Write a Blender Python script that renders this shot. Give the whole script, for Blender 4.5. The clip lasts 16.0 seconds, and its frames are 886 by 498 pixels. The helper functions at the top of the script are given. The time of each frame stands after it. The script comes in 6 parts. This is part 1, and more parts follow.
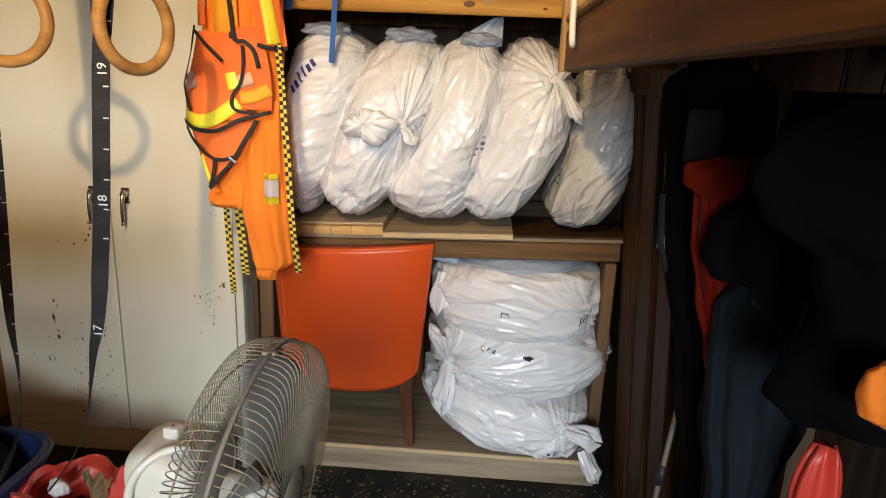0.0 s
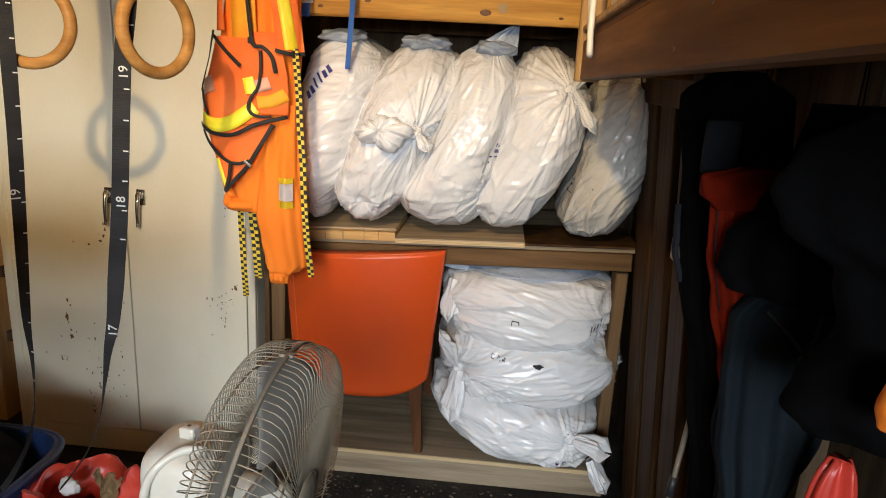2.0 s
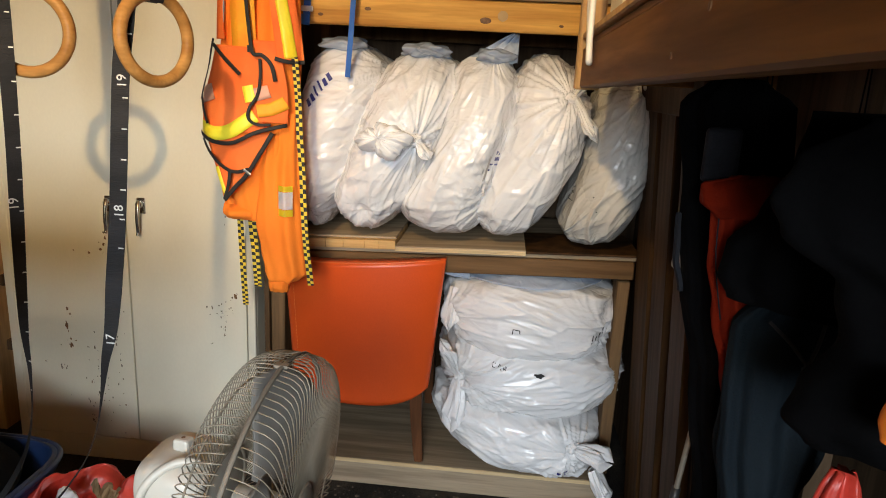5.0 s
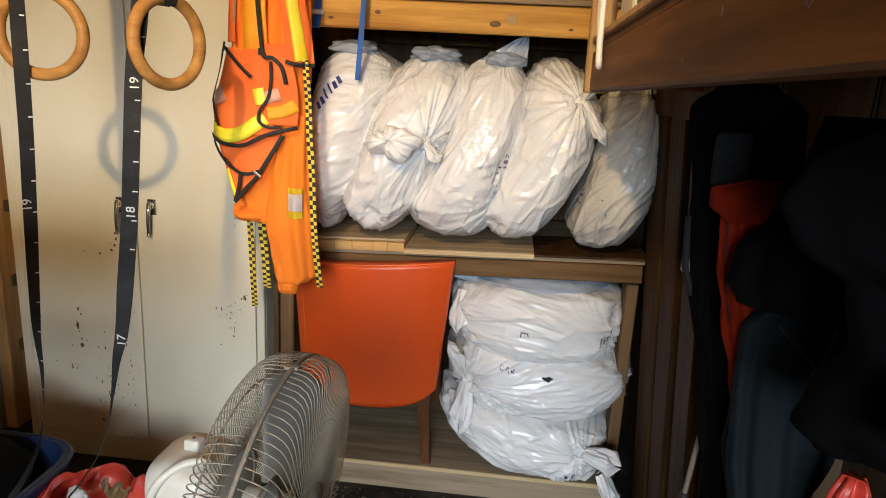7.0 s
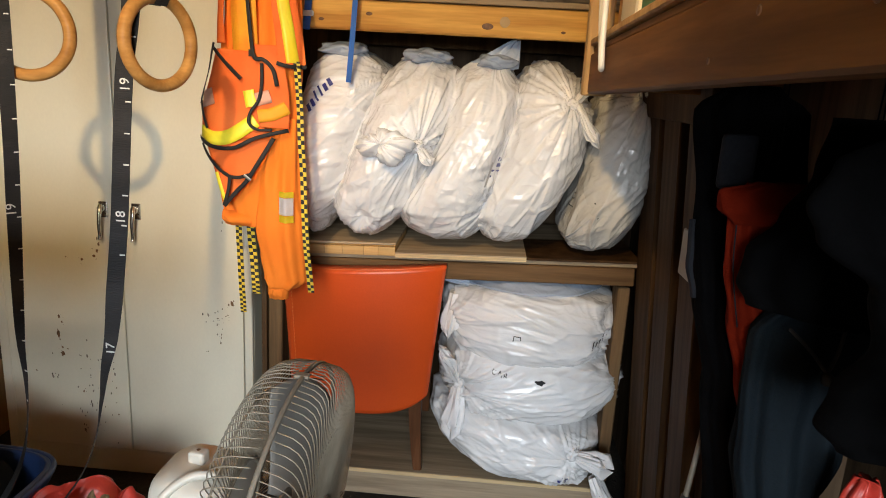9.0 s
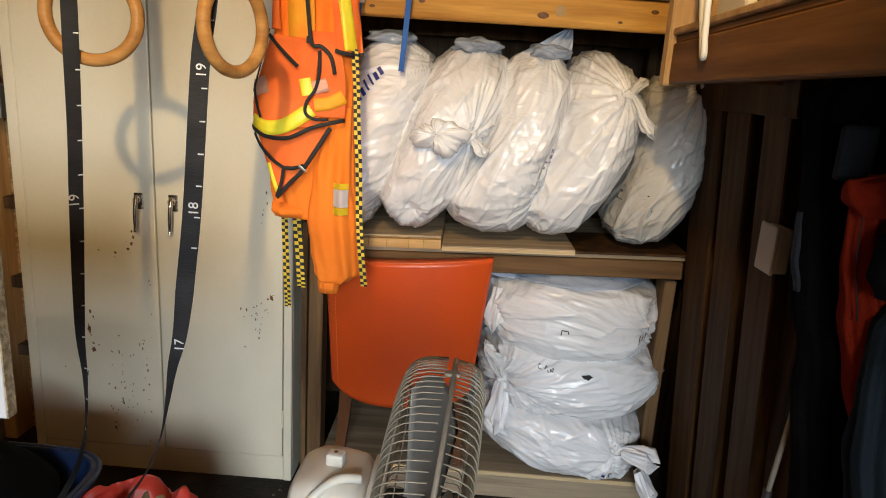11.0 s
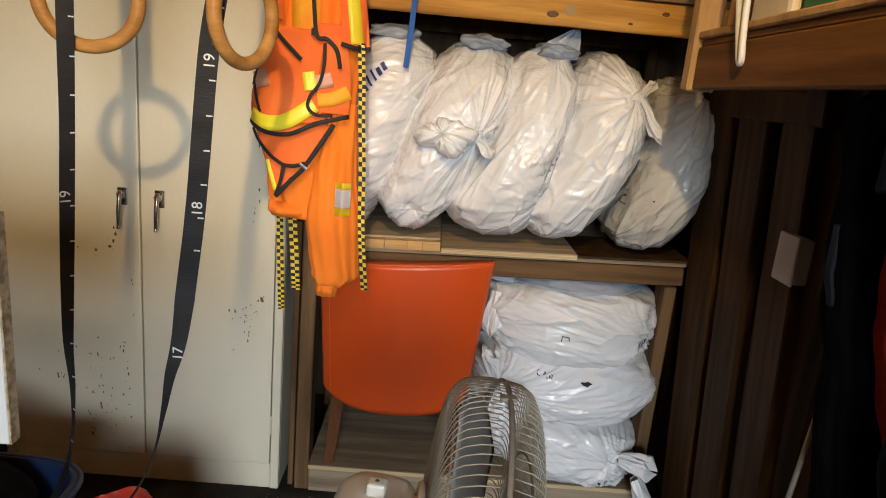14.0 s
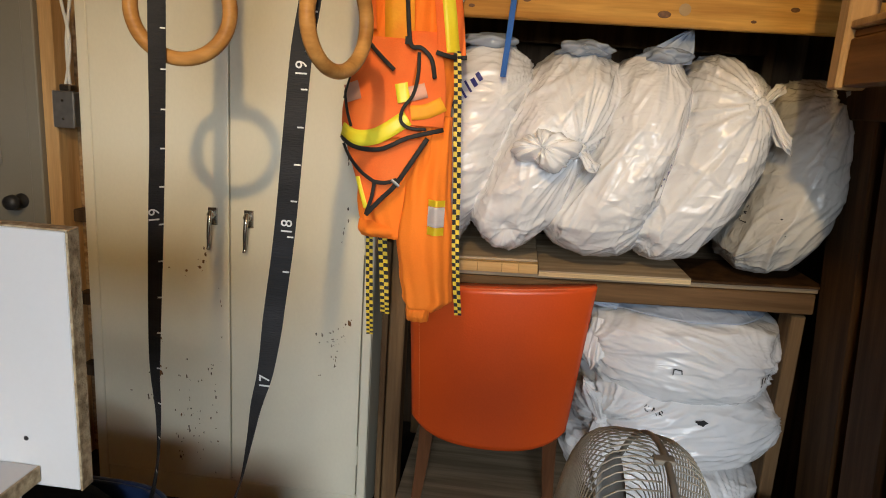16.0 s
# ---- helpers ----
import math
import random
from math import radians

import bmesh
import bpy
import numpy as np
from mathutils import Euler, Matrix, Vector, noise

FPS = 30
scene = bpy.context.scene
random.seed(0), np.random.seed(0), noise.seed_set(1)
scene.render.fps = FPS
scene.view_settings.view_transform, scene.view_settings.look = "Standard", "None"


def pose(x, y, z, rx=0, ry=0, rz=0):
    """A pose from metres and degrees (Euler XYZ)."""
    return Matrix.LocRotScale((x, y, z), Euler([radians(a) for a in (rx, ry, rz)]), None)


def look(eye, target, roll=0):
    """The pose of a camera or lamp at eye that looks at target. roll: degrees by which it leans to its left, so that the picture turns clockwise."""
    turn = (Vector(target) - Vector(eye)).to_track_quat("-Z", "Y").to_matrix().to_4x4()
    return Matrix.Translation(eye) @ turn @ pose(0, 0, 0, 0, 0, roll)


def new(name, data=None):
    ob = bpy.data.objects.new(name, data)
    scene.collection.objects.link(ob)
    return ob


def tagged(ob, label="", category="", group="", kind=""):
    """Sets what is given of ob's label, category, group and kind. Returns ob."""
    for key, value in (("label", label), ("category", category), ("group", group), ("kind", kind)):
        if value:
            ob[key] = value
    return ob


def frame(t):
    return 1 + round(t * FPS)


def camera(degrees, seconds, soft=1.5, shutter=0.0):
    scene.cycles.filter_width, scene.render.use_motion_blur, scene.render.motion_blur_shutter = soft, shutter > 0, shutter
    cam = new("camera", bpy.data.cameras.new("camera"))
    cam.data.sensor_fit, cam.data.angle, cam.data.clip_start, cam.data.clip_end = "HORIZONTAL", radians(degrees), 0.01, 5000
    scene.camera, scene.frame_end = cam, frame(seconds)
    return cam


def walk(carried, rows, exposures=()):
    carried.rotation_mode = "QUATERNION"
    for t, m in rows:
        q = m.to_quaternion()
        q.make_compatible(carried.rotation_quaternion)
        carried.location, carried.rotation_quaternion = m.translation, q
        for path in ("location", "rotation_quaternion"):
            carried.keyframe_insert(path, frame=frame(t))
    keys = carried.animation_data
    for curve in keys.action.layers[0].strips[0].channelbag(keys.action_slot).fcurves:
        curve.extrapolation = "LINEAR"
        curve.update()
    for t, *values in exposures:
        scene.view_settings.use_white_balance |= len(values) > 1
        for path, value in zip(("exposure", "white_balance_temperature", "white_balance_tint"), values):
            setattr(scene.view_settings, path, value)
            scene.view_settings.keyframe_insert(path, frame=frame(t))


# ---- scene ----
cam = camera(67.4, 16.0, 1.0)
PATH = [
    (0, (0.152, 0.875, 1.514), (0.032, 2.8, 0.985), 2.3),
    (0.5, (0.155, 0.873, 1.512), (0.017, 2.798, 0.989), 2.7),
    (1, (0.149, 0.871, 1.511), (0.003, 2.799, 0.999), 2.7),
    (1.5, (0.145, 0.875, 1.512), (0.002, 2.802, 0.995), 3.0),
    (2, (0.139, 0.868, 1.513), (-0.006, 2.797, 1.004), 3.1),
    (2.5, (0.137, 0.865, 1.513), (-0.016, 2.793, 1.001), 3.5),
    (3, (0.141, 0.869, 1.512), (-0.014, 2.795, 0.994), 3.6),
    (3.5, (0.15, 0.874, 1.514), (-0.012, 2.804, 1.012), 2.8),
    (4, (0.149, 0.879, 1.514), (-0.001, 2.811, 1.02), 2.9),
    (6.5, (0.145, 0.879, 1.514), (-0.029, 2.812, 1.03), 3.1),
    (7, (0.144, 0.875, 1.516), (-0.035, 2.808, 1.033), 3.1),
    (7.5, (0.141, 0.875, 1.515), (-0.036, 2.81, 1.044), 3.3),
    (8, (0.146, 0.877, 1.517), (-0.04, 2.813, 1.049), 3.1),
    (10.3, (-0.057, 0.909, 1.498), (-0.06, 2.85, 1.019), 3.5),
    (10.5, (-0.082, 0.911, 1.502), (-0.102, 2.852, 1.019), 3.8),
    (11, (-0.13, 0.912, 1.487), (-0.183, 2.852, 1.002), 3.7),
    (11.5, (-0.11, 0.901, 1.492), (-0.205, 2.833, 0.984), 4.6),
    (12, (-0.083, 0.897, 1.489), (-0.254, 2.817, 0.953), 6.4),
    (12.5, (-0.084, 0.881, 1.489), (-0.308, 2.79, 0.935), 6.0),
    (13, (-0.081, 0.887, 1.485), (-0.348, 2.794, 0.946), 5.4),
    (13.5, (-0.104, 0.917, 1.478), (-0.232, 2.849, 0.978), 4.9),
    (14, (-0.239, 0.977, 1.484), (-0.192, 2.916, 0.995), 5.3),
    (14.5, (-0.311, 1.02, 1.46), (-0.364, 2.962, 0.982), 3.5),
    (15, (-0.31, 1.039, 1.467), (-0.408, 2.996, 1.066), 4.4),
    (15.5, (-0.285, 1.061, 1.455), (-0.463, 3.016, 1.077), 3.8),
    (16, (-0.29, 1.107, 1.446), (-0.486, 3.047, 1.004), 3.8),
]
walk(cam, [(t, look(eye, target, roll)) for t, eye, target, roll in PATH],
     exposures=[(0, -0.12), (8.2, -0.12), (10.5, -0.20), (12.5, -0.30), (13.5, -0.30), (14.5, -0.42), (16, -0.46)])

# ---- light ----
world = bpy.data.worlds.new("world")
scene.world = world
world.use_nodes = True
wn = world.node_tree
sky = wn.nodes.new("ShaderNodeTexSky")
sky.sky_type, sky.sun_disc = "NISHITA", False
sky.sun_elevation, sky.sun_rotation = radians(35), radians(160)
wn.links.new(sky.outputs["Color"], wn.nodes["Background"].inputs["Color"])
wn.nodes["Background"].inputs["Strength"].default_value = 0.08


def area_lamp(name, at, to, sx, sy, power, colour):
    data = bpy.data.lights.new(name, "AREA")
    data.shape, data.size, data.size_y, data.energy, data.color = "RECTANGLE", sx, sy, power, colour
    ob = new(name, data)
    ob.matrix_world = look(at, to)
    return ob


# daylight through the open door behind, and the bulb under the ceiling
area_lamp("doorway_daylight", (0.25, -3.60, 2.25), (-0.40, 3.0, 0.75), 2.6, 1.6, 540, (0.85, 0.93, 1.0))
bulb_light = bpy.data.lights.new("bulb_light", "POINT")
bulb_light.energy, bulb_light.color, bulb_light.shadow_soft_size = 215, (1.0, 0.69, 0.32), 0.035
new("bulb_light", bulb_light).location = (-0.36, 0.30, 2.55)
scene.view_settings.exposure = 0.0


# ---- materials ----
def material(name, colour, rough=0.6, metal=0.0, var=0.15, scale=8.0, fine=60.0, bump=0.15, stretch=(1, 1, 1), second=None, spread=(0.35, 0.65),
             spec=0.5, dist=0.004, island=0.0, coat=0.0):
    """A surface with stains at one scale, grain at another and relief; second: the colour of its stains."""
    m = bpy.data.materials.new(name)
    m.use_nodes = True
    n, l = m.node_tree.nodes, m.node_tree.links
    b = n["Principled BSDF"]
    b.inputs["Roughness"].default_value, b.inputs["Metallic"].default_value = rough, metal
    b.inputs["Specular IOR Level"].default_value = spec
    b.inputs["Coat Weight"].default_value = coat
    co, mp = n.new("ShaderNodeTexCoord"), n.new("ShaderNodeMapping")
    mp.inputs["Scale"].default_value = stretch
    l.new(co.outputs["Object"], mp.inputs["Vector"])
    big, small = n.new("ShaderNodeTexNoise"), n.new("ShaderNodeTexNoise")
    for tex, s in ((big, scale), (small, fine)):
        tex.inputs["Scale"].default_value, tex.inputs["Detail"].default_value = s, 5
        l.new(mp.outputs["Vector"], tex.inputs["Vector"])
    ramp = n.new("ShaderNodeMapRange")
    ramp.inputs["From Min"].default_value, ramp.inputs["From Max"].default_value = spread
    l.new(big.outputs["Fac"], ramp.inputs["Value"])
    mix = n.new("ShaderNodeMix")
    mix.data_type = "RGBA"
    second = second or tuple(c * (1 - 2 * var) for c in colour)
    mix.inputs["A"].default_value, mix.inputs["B"].default_value = (*colour, 1), (*second, 1)
    l.new(ramp.outputs["Result"], mix.inputs["Factor"])
    hsv = n.new("ShaderNodeHueSaturation")
    val = n.new("ShaderNodeMapRange")
    val.inputs["To Min"].default_value, val.inputs["To Max"].default_value = 1 - var, 1 + var
    l.new(small.outputs["Fac"], val.inputs["Value"])
    l.new(mix.outputs["Result"], hsv.inputs["Color"])
    l.new(val.outputs["Result"], hsv.inputs["Value"])
    out = hsv.outputs["Color"]
    if island:
        info, rnd, hs2 = n.new("ShaderNodeObjectInfo"), n.new("ShaderNodeMapRange"), n.new("ShaderNodeHueSaturation")
        rnd.inputs["To Min"].default_value, rnd.inputs["To Max"].default_value = 1 - island, 1 + island
        l.new(info.outputs["Random"], rnd.inputs["Value"])
        l.new(rnd.outputs["Result"], hs2.inputs["Value"])
        l.new(out, hs2.inputs["Color"])
        out = hs2.outputs["Color"]
    l.new(out, b.inputs["Base Color"])
    rr = n.new("ShaderNodeMapRange")
    rr.inputs["To Min"].default_value, rr.inputs["To Max"].default_value = max(0.02, rough - 0.12), min(1, rough + 0.12)
    l.new(big.outputs["Fac"], rr.inputs["Value"])
    l.new(rr.outputs["Result"], b.inputs["Roughness"])
    bp = n.new("ShaderNodeBump")
    bp.inputs["Strength"].default_value, bp.inputs["Distance"].default_value = bump, dist
    l.new(small.outputs["Fac"], bp.inputs["Height"])
    l.new(bp.outputs["Normal"], b.inputs["Normal"])
    return m


def wood(name, colour, dark, axis="x", rough=0.65, island=0.12, bump=0.25):
    """Sawn timber whose grain runs along axis, with knots' darkness in the broad stains."""
    st = {"x": (0.6, 9, 9), "y": (9, 0.6, 9), "z": (9, 9, 0.6)}[axis]
    return material(name, colour, rough, 0, 0.26, 2.6, 16, bump, st, dark, (0.38, 0.66), 0.12, 0.003, island)


def bag_plastic(name, colour, dirt, stretch=(1, 1, 1), turn=(0, 0, 0)):
    """Thin white polythene with sharp creases at two scales."""
    m = material(name, colour, 0.24, 0, 0.03, 4, 30, 0.0, (1, 1, 1), dirt, (0.45, 0.9), 0.5, 0.006)
    n, l = m.node_tree.nodes, m.node_tree.links
    b = n["Principled BSDF"]
    b.inputs["Subsurface Weight"].default_value = 0.03
    b.inputs["Subsurface Radius"].default_value = (0.02, 0.02, 0.02)
    co, mp = n.new("ShaderNodeTexCoord"), n.new("ShaderNodeMapping")
    mp.inputs["Scale"].default_value = stretch
    mp.inputs["Rotation"].default_value = [radians(a) for a in turn]
    l.new(co.outputs["Object"], mp.inputs["Vector"])
    last = None
    for s, d, k, det in ((10, 0.011, 0.8, 2), (32, 0.004, 0.8, 2.5)):
        tex = n.new("ShaderNodeTexNoise")
        tex.noise_type = "RIDGED_MULTIFRACTAL"
        tex.normalize = False
        tex.inputs["Scale"].default_value, tex.inputs["Detail"].default_value, tex.inputs["Distortion"].default_value = s, det, 0.7
        l.new(mp.outputs["Vector"], tex.inputs["Vector"])
        bp = n.new("ShaderNodeBump")
        bp.inputs["Strength"].default_value, bp.inputs["Distance"].default_value = k, d
        l.new(tex.outputs["Fac"], bp.inputs["Height"])
        if last:
            l.new(last.outputs["Normal"], bp.inputs["Normal"])
        last = bp
    l.new(last.outputs["Normal"], b.inputs["Normal"])
    return m



M_FLOOR = material("dirty_dark_floor", (0.018, 0.016, 0.014), 0.8, 0, 0.4, 5, 70, 0.8, (1, 1, 1), (0.060, 0.050, 0.038), (0.48, 0.75), 0.2, 0.01)
M_CEIL = wood("ceiling_boards", (0.26, 0.17, 0.09), (0.16, 0.10, 0.05), "y")
M_WALL = wood("old_wall_boards", (0.10, 0.065, 0.038), (0.045, 0.028, 0.016), "z")
M_STUD = wood("pine_stud", (0.52, 0.33, 0.15), (0.38, 0.22, 0.09), "z")
M_BEAM = wood("pine_beam", (0.58, 0.33, 0.085), (0.36, 0.17, 0.038), "x")
M_LOFT = wood("loft_beam_wood", (0.23, 0.10, 0.024), (0.12, 0.05, 0.012), "y", 0.6)
M_RAIL = wood("shelf_rail_wood", (0.20, 0.115, 0.052), (0.10, 0.055, 0.024), "x")
M_BASE = wood("grey_base_board", (0.30, 0.235, 0.16), (0.16, 0.12, 0.08), "x")
M_POST = wood("weathered_post", (0.19, 0.115, 0.055), (0.09, 0.05, 0.024), "z")
M_SLAT = wood("dark_slat_wood", (0.062, 0.030, 0.010), (0.030, 0.014, 0.005), "z")
M_KNOT = material("pine_knot", (0.17, 0.075, 0.022), 0.6, 0, 0.2, 90, 200, 0.2, (1, 1, 1), (0.10, 0.04, 0.012))
M_PLY = wood("plywood_face", (0.42, 0.33, 0.22), (0.27, 0.20, 0.13), "x", 0.7)
M_PLYEDGE = wood("plywood_edge", (0.62, 0.48, 0.28), (0.50, 0.36, 0.19), "x", 0.7, 0.1)
M_DECK = wood("worn_grey_deck", (0.35, 0.27, 0.18), (0.22, 0.165, 0.105), "x", 0.75)
M_BLOCK = wood("glued_pine_block", (0.58, 0.40, 0.18), (0.46, 0.28, 0.11), "x", 0.6, 0.2)
M_OSB = material("osb_board", (0.44, 0.29, 0.14), 0.7, 0, 0.3, 26, 60, 0.5, (1, 1, 2.2), (0.24, 0.14, 0.06), (0.4, 0.6))
M_CHIP = material("raw_chipboard_edge", (0.46, 0.36, 0.22), 0.85, 0, 0.35, 90, 240, 0.5, (1, 1, 1), (0.24, 0.17, 0.09), (0.4, 0.62))
M_MELA = material("white_melamine", (0.60, 0.60, 0.60), 0.35, 0, 0.02, 3, 200, 0.03, (1, 1, 1), (0.55, 0.55, 0.545))
M_CAB = material("cream_painted_steel", (0.72, 0.68, 0.54), 0.40, 0, 0.04, 2.2, 120, 0.05, (1, 1, 0.6), (0.60, 0.55, 0.43), (0.45, 0.85))
M_RUST = material("rust_stain", (0.20, 0.10, 0.035), 0.9, 0, 0.4, 60, 160, 0.5, (1, 1, 1), (0.09, 0.045, 0.02))
M_SOOT = material("dark_scuff", (0.22, 0.17, 0.11), 0.9, 0, 0.4, 60, 160, 0.4)
M_CHROME = material("worn_chrome", (0.62, 0.60, 0.56), 0.22, 1.0, 0.08, 20, 120, 0.05)
M_STEEL = material("galvanised_steel", (0.45, 0.45, 0.44), 0.4, 0.9, 0.12, 30, 120, 0.1)
M_RING = wood("varnished_birch_ring", (0.46, 0.235, 0.07), (0.30, 0.135, 0.035), "x", 0.35, 0.05, 0.1)
M_WEB = material("black_webbing", (0.018, 0.018, 0.02), 0.75, 0, 0.3, 12, 420, 0.7, (0.15, 0.15, 1))
M_WHITE = material("white_print", (0.75, 0.75, 0.73), 0.6, 0, 0.08)
M_BAG = bag_plastic("white_plastic_bag", (0.76, 0.76, 0.77), (0.68, 0.67, 0.65), (0.55, 1, 1.5), (0, 25, 0))
M_BAGD = bag_plastic("soiled_plastic_bag", (0.60, 0.59, 0.56), (0.45, 0.43, 0.38))
M_BAGB = bag_plastic("thin_bluish_plastic", (0.36, 0.42, 0.52), (0.26, 0.31, 0.40))
M_INK = material("blue_print", (0.03, 0.035, 0.20), 0.45, 0, 0.1)
M_MARK = material("black_marker", (0.015, 0.015, 0.016), 0.6, 0, 0.2)
M_CHAIR = material("orange_leatherette", (0.68, 0.088, 0.013), 0.34, 0, 0.05, 3, 160, 0.22, (1, 1, 1), (0.60, 0.072, 0.011), (0.4, 0.8), 0.5, 0.002)
M_CHAIRE = material("orange_piping", (0.66, 0.13, 0.03), 0.4, 0, 0.05)
M_THREAD = material("orange_thread", (0.72, 0.22, 0.06), 0.7, 0, 0.05)
M_LEG = wood("dark_chair_leg", (0.13, 0.055, 0.025), (0.07, 0.03, 0.014), "z", 0.4)
M_HOOD = material("hi_vis_orange_fleece", (0.96, 0.235, 0.014), 0.85, 0, 0.06, 7, 260, 0.3, (1, 1, 1), (0.93, 0.22, 0.015))
M_LIME = material("hi_vis_yellow_tape", (0.93, 0.86, 0.06), 0.45, 0, 0.05, 12, 120, 0.1, (1, 1, 1), (0.90, 0.70, 0.03))
M_SILV = material("silver_reflector", (0.86, 0.86, 0.88), 0.35, 0.0, 0.06, 14, 300, 0.1)
M_BLACK = material("black_binding", (0.015, 0.014, 0.014), 0.7, 0, 0.2, 20, 200, 0.3)
M_TAPEY = material("yellow_tape", (0.80, 0.56, 0.03), 0.5, 0, 0.08)
M_BLUE = material("blue_strap", (0.02, 0.13, 0.50), 0.6, 0, 0.12, 10, 300, 0.4)
M_FANW = material("aged_white_plastic", (0.54, 0.52, 0.46), 0.38, 0, 0.04, 5, 80, 0.05, (1, 1, 1), (0.44, 0.40, 0.31), (0.45, 0.8))
M_WIRE = material("dusty_grille_wire", (0.33, 0.29, 0.22), 0.5, 0.2, 0.12, 20, 120, 0.15)
M_RIM = material("dusty_rim", (0.26, 0.23, 0.18), 0.6, 0.2, 0.12, 20, 120, 0.15)
M_BLADE = material("grey_fan_blade", (0.23, 0.22, 0.20), 0.35, 0, 0.1, 5, 60, 0.05)
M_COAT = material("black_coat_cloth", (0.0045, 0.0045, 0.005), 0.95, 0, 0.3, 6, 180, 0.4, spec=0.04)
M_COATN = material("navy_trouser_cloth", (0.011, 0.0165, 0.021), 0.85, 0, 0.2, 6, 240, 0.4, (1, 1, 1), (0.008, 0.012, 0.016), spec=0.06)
M_COATR = material("red_orange_fleece", (0.20, 0.016, 0.005), 0.95, 0, 0.1, 8, 240, 0.4, spec=0.05)
M_GREY = material("dark_grey_cloth", (0.022, 0.024, 0.03), 0.8, 0, 0.2, 8, 160, 0.3, spec=0.1)
M_REDBAG = material("red_coated_sack", (0.62, 0.055, 0.035), 0.4, 0, 0.08, 7, 60, 0.3, (1, 1, 1), (0.50, 0.04, 0.025))
M_BIN = material("blue_plastic_tub", (0.014, 0.035, 0.11), 0.4, 0, 0.1)
M_LID = material("black_rubber_sheet", (0.005, 0.005, 0.005), 0.85, 0, 0.2, 12, 90, 0.3, spec=0.08)
M_PAPER = material("crumpled_kraft_paper", (0.46, 0.32, 0.17), 0.85, 0, 0.15, 20, 80, 0.4)
# off-white door paint set darker: the dim light on it is in the colour
M_DOOR = material("dimmed_white_door", (0.22, 0.205, 0.17), 0.45, 0, 0.04, 3, 90, 0.08, (1, 1, 1), (0.22, 0.21, 0.18))
M_CABLE = material("white_cable", (0.70, 0.68, 0.62), 0.5, 0, 0.05)
M_GREYP = material("grey_box_plastic", (0.42, 0.41, 0.39), 0.5, 0, 0.06)
M_DARK = material("dark_gear", (0.03, 0.03, 0.032), 0.45, 0, 0.2)
M_TAN = material("tan_cloth", (0.33, 0.27, 0.20), 0.85, 0, 0.15, 8, 160, 0.4)
M_GREEN = material("green_box", (0.03, 0.16, 0.06), 0.5, 0, 0.1)
M_REDBOX = material("red_box", (0.55, 0.06, 0.04), 0.5, 0, 0.1)
M_BASKET = material("cream_basket", (0.66, 0.60, 0.46), 0.5, 0, 0.06)
M_MESH = material("orange_mesh_fabric", (0.94, 0.20, 0.035), 0.8, 0, 0.14, 9, 420, 0.35, (1, 1, 1), (0.88, 0.145, 0.02))
M_AMBER = material("amber_cloth", (0.96, 0.45, 0.02), 0.7, 0, 0.06, 9, 200, 0.2, (1, 1, 1), (0.88, 0.28, 0.012))
M_PINK = material("reflector_under_mesh", (0.80, 0.42, 0.30), 0.5, 0.1, 0.12, 12, 380, 0.5)
M_LITTER = material("floor_litter", (0.16, 0.12, 0.08), 0.85, 0, 0.4, 40, 90, 0.3, (1, 1, 1), (0.05, 0.045, 0.04), (0.3, 0.6))
M_GLOW = bpy.data.materials.new("lit_bulb_glass")
M_GLOW.use_nodes = True
M_GLOW.node_tree.nodes["Principled BSDF"].inputs["Emission Color"].default_value = (1, 0.75, 0.4, 1)
M_GLOW.node_tree.nodes["Principled BSDF"].inputs["Emission Strength"].default_value = 6


# ---- building helpers ----
def empty(name, at=(0, 0, 0), rz=0.0):
    ob = new(name)
    ob.empty_display_size = 0.05
    ob.matrix_world = pose(*at, 0, 0, rz)
    return ob


def part(name, bm, mat, parent=None, label="", smooth=False):
    """Links a bmesh as one mesh object, under a thing or a part."""
    me = bpy.data.meshes.new(name)
    bmesh.ops.recalc_face_normals(bm, faces=bm.faces)
    bm.to_mesh(me)
    bm.free()
    for m in (mat if isinstance(mat, (list, tuple)) else (mat,)):
        me.materials.append(m)
    if smooth:
        me.polygons.foreach_set("use_smooth", [True] * len(me.polygons))
    ob = new(name, me)
    if parent:
        ob.parent = parent
        ob.matrix_parent_inverse = parent.matrix_world.inverted()
    if label:
        tagged(ob, label)
    return ob


def box(bm, lo, hi, bevel=0.002, m=None, segs=1):
    """A bevelled box from corner to corner, turned by m, added to bm."""
    lo, hi = Vector(lo), Vector(hi)
    t = Matrix.LocRotScale((lo + hi) / 2, None, hi - lo)
    g = bmesh.ops.create_cube(bm, size=1, matrix=(m or Matrix()) @ t)
    if bevel:
        es = {e for v in g["verts"] for e in v.link_edges}
        bmesh.ops.bevel(bm, geom=list(es), offset=bevel, segments=segs, affect="EDGES", profile=0.5)
    return bm


def boxed(lo, hi, bevel=0.002, m=None, segs=1):
    return box(bmesh.new(), lo, hi, bevel, m, segs)


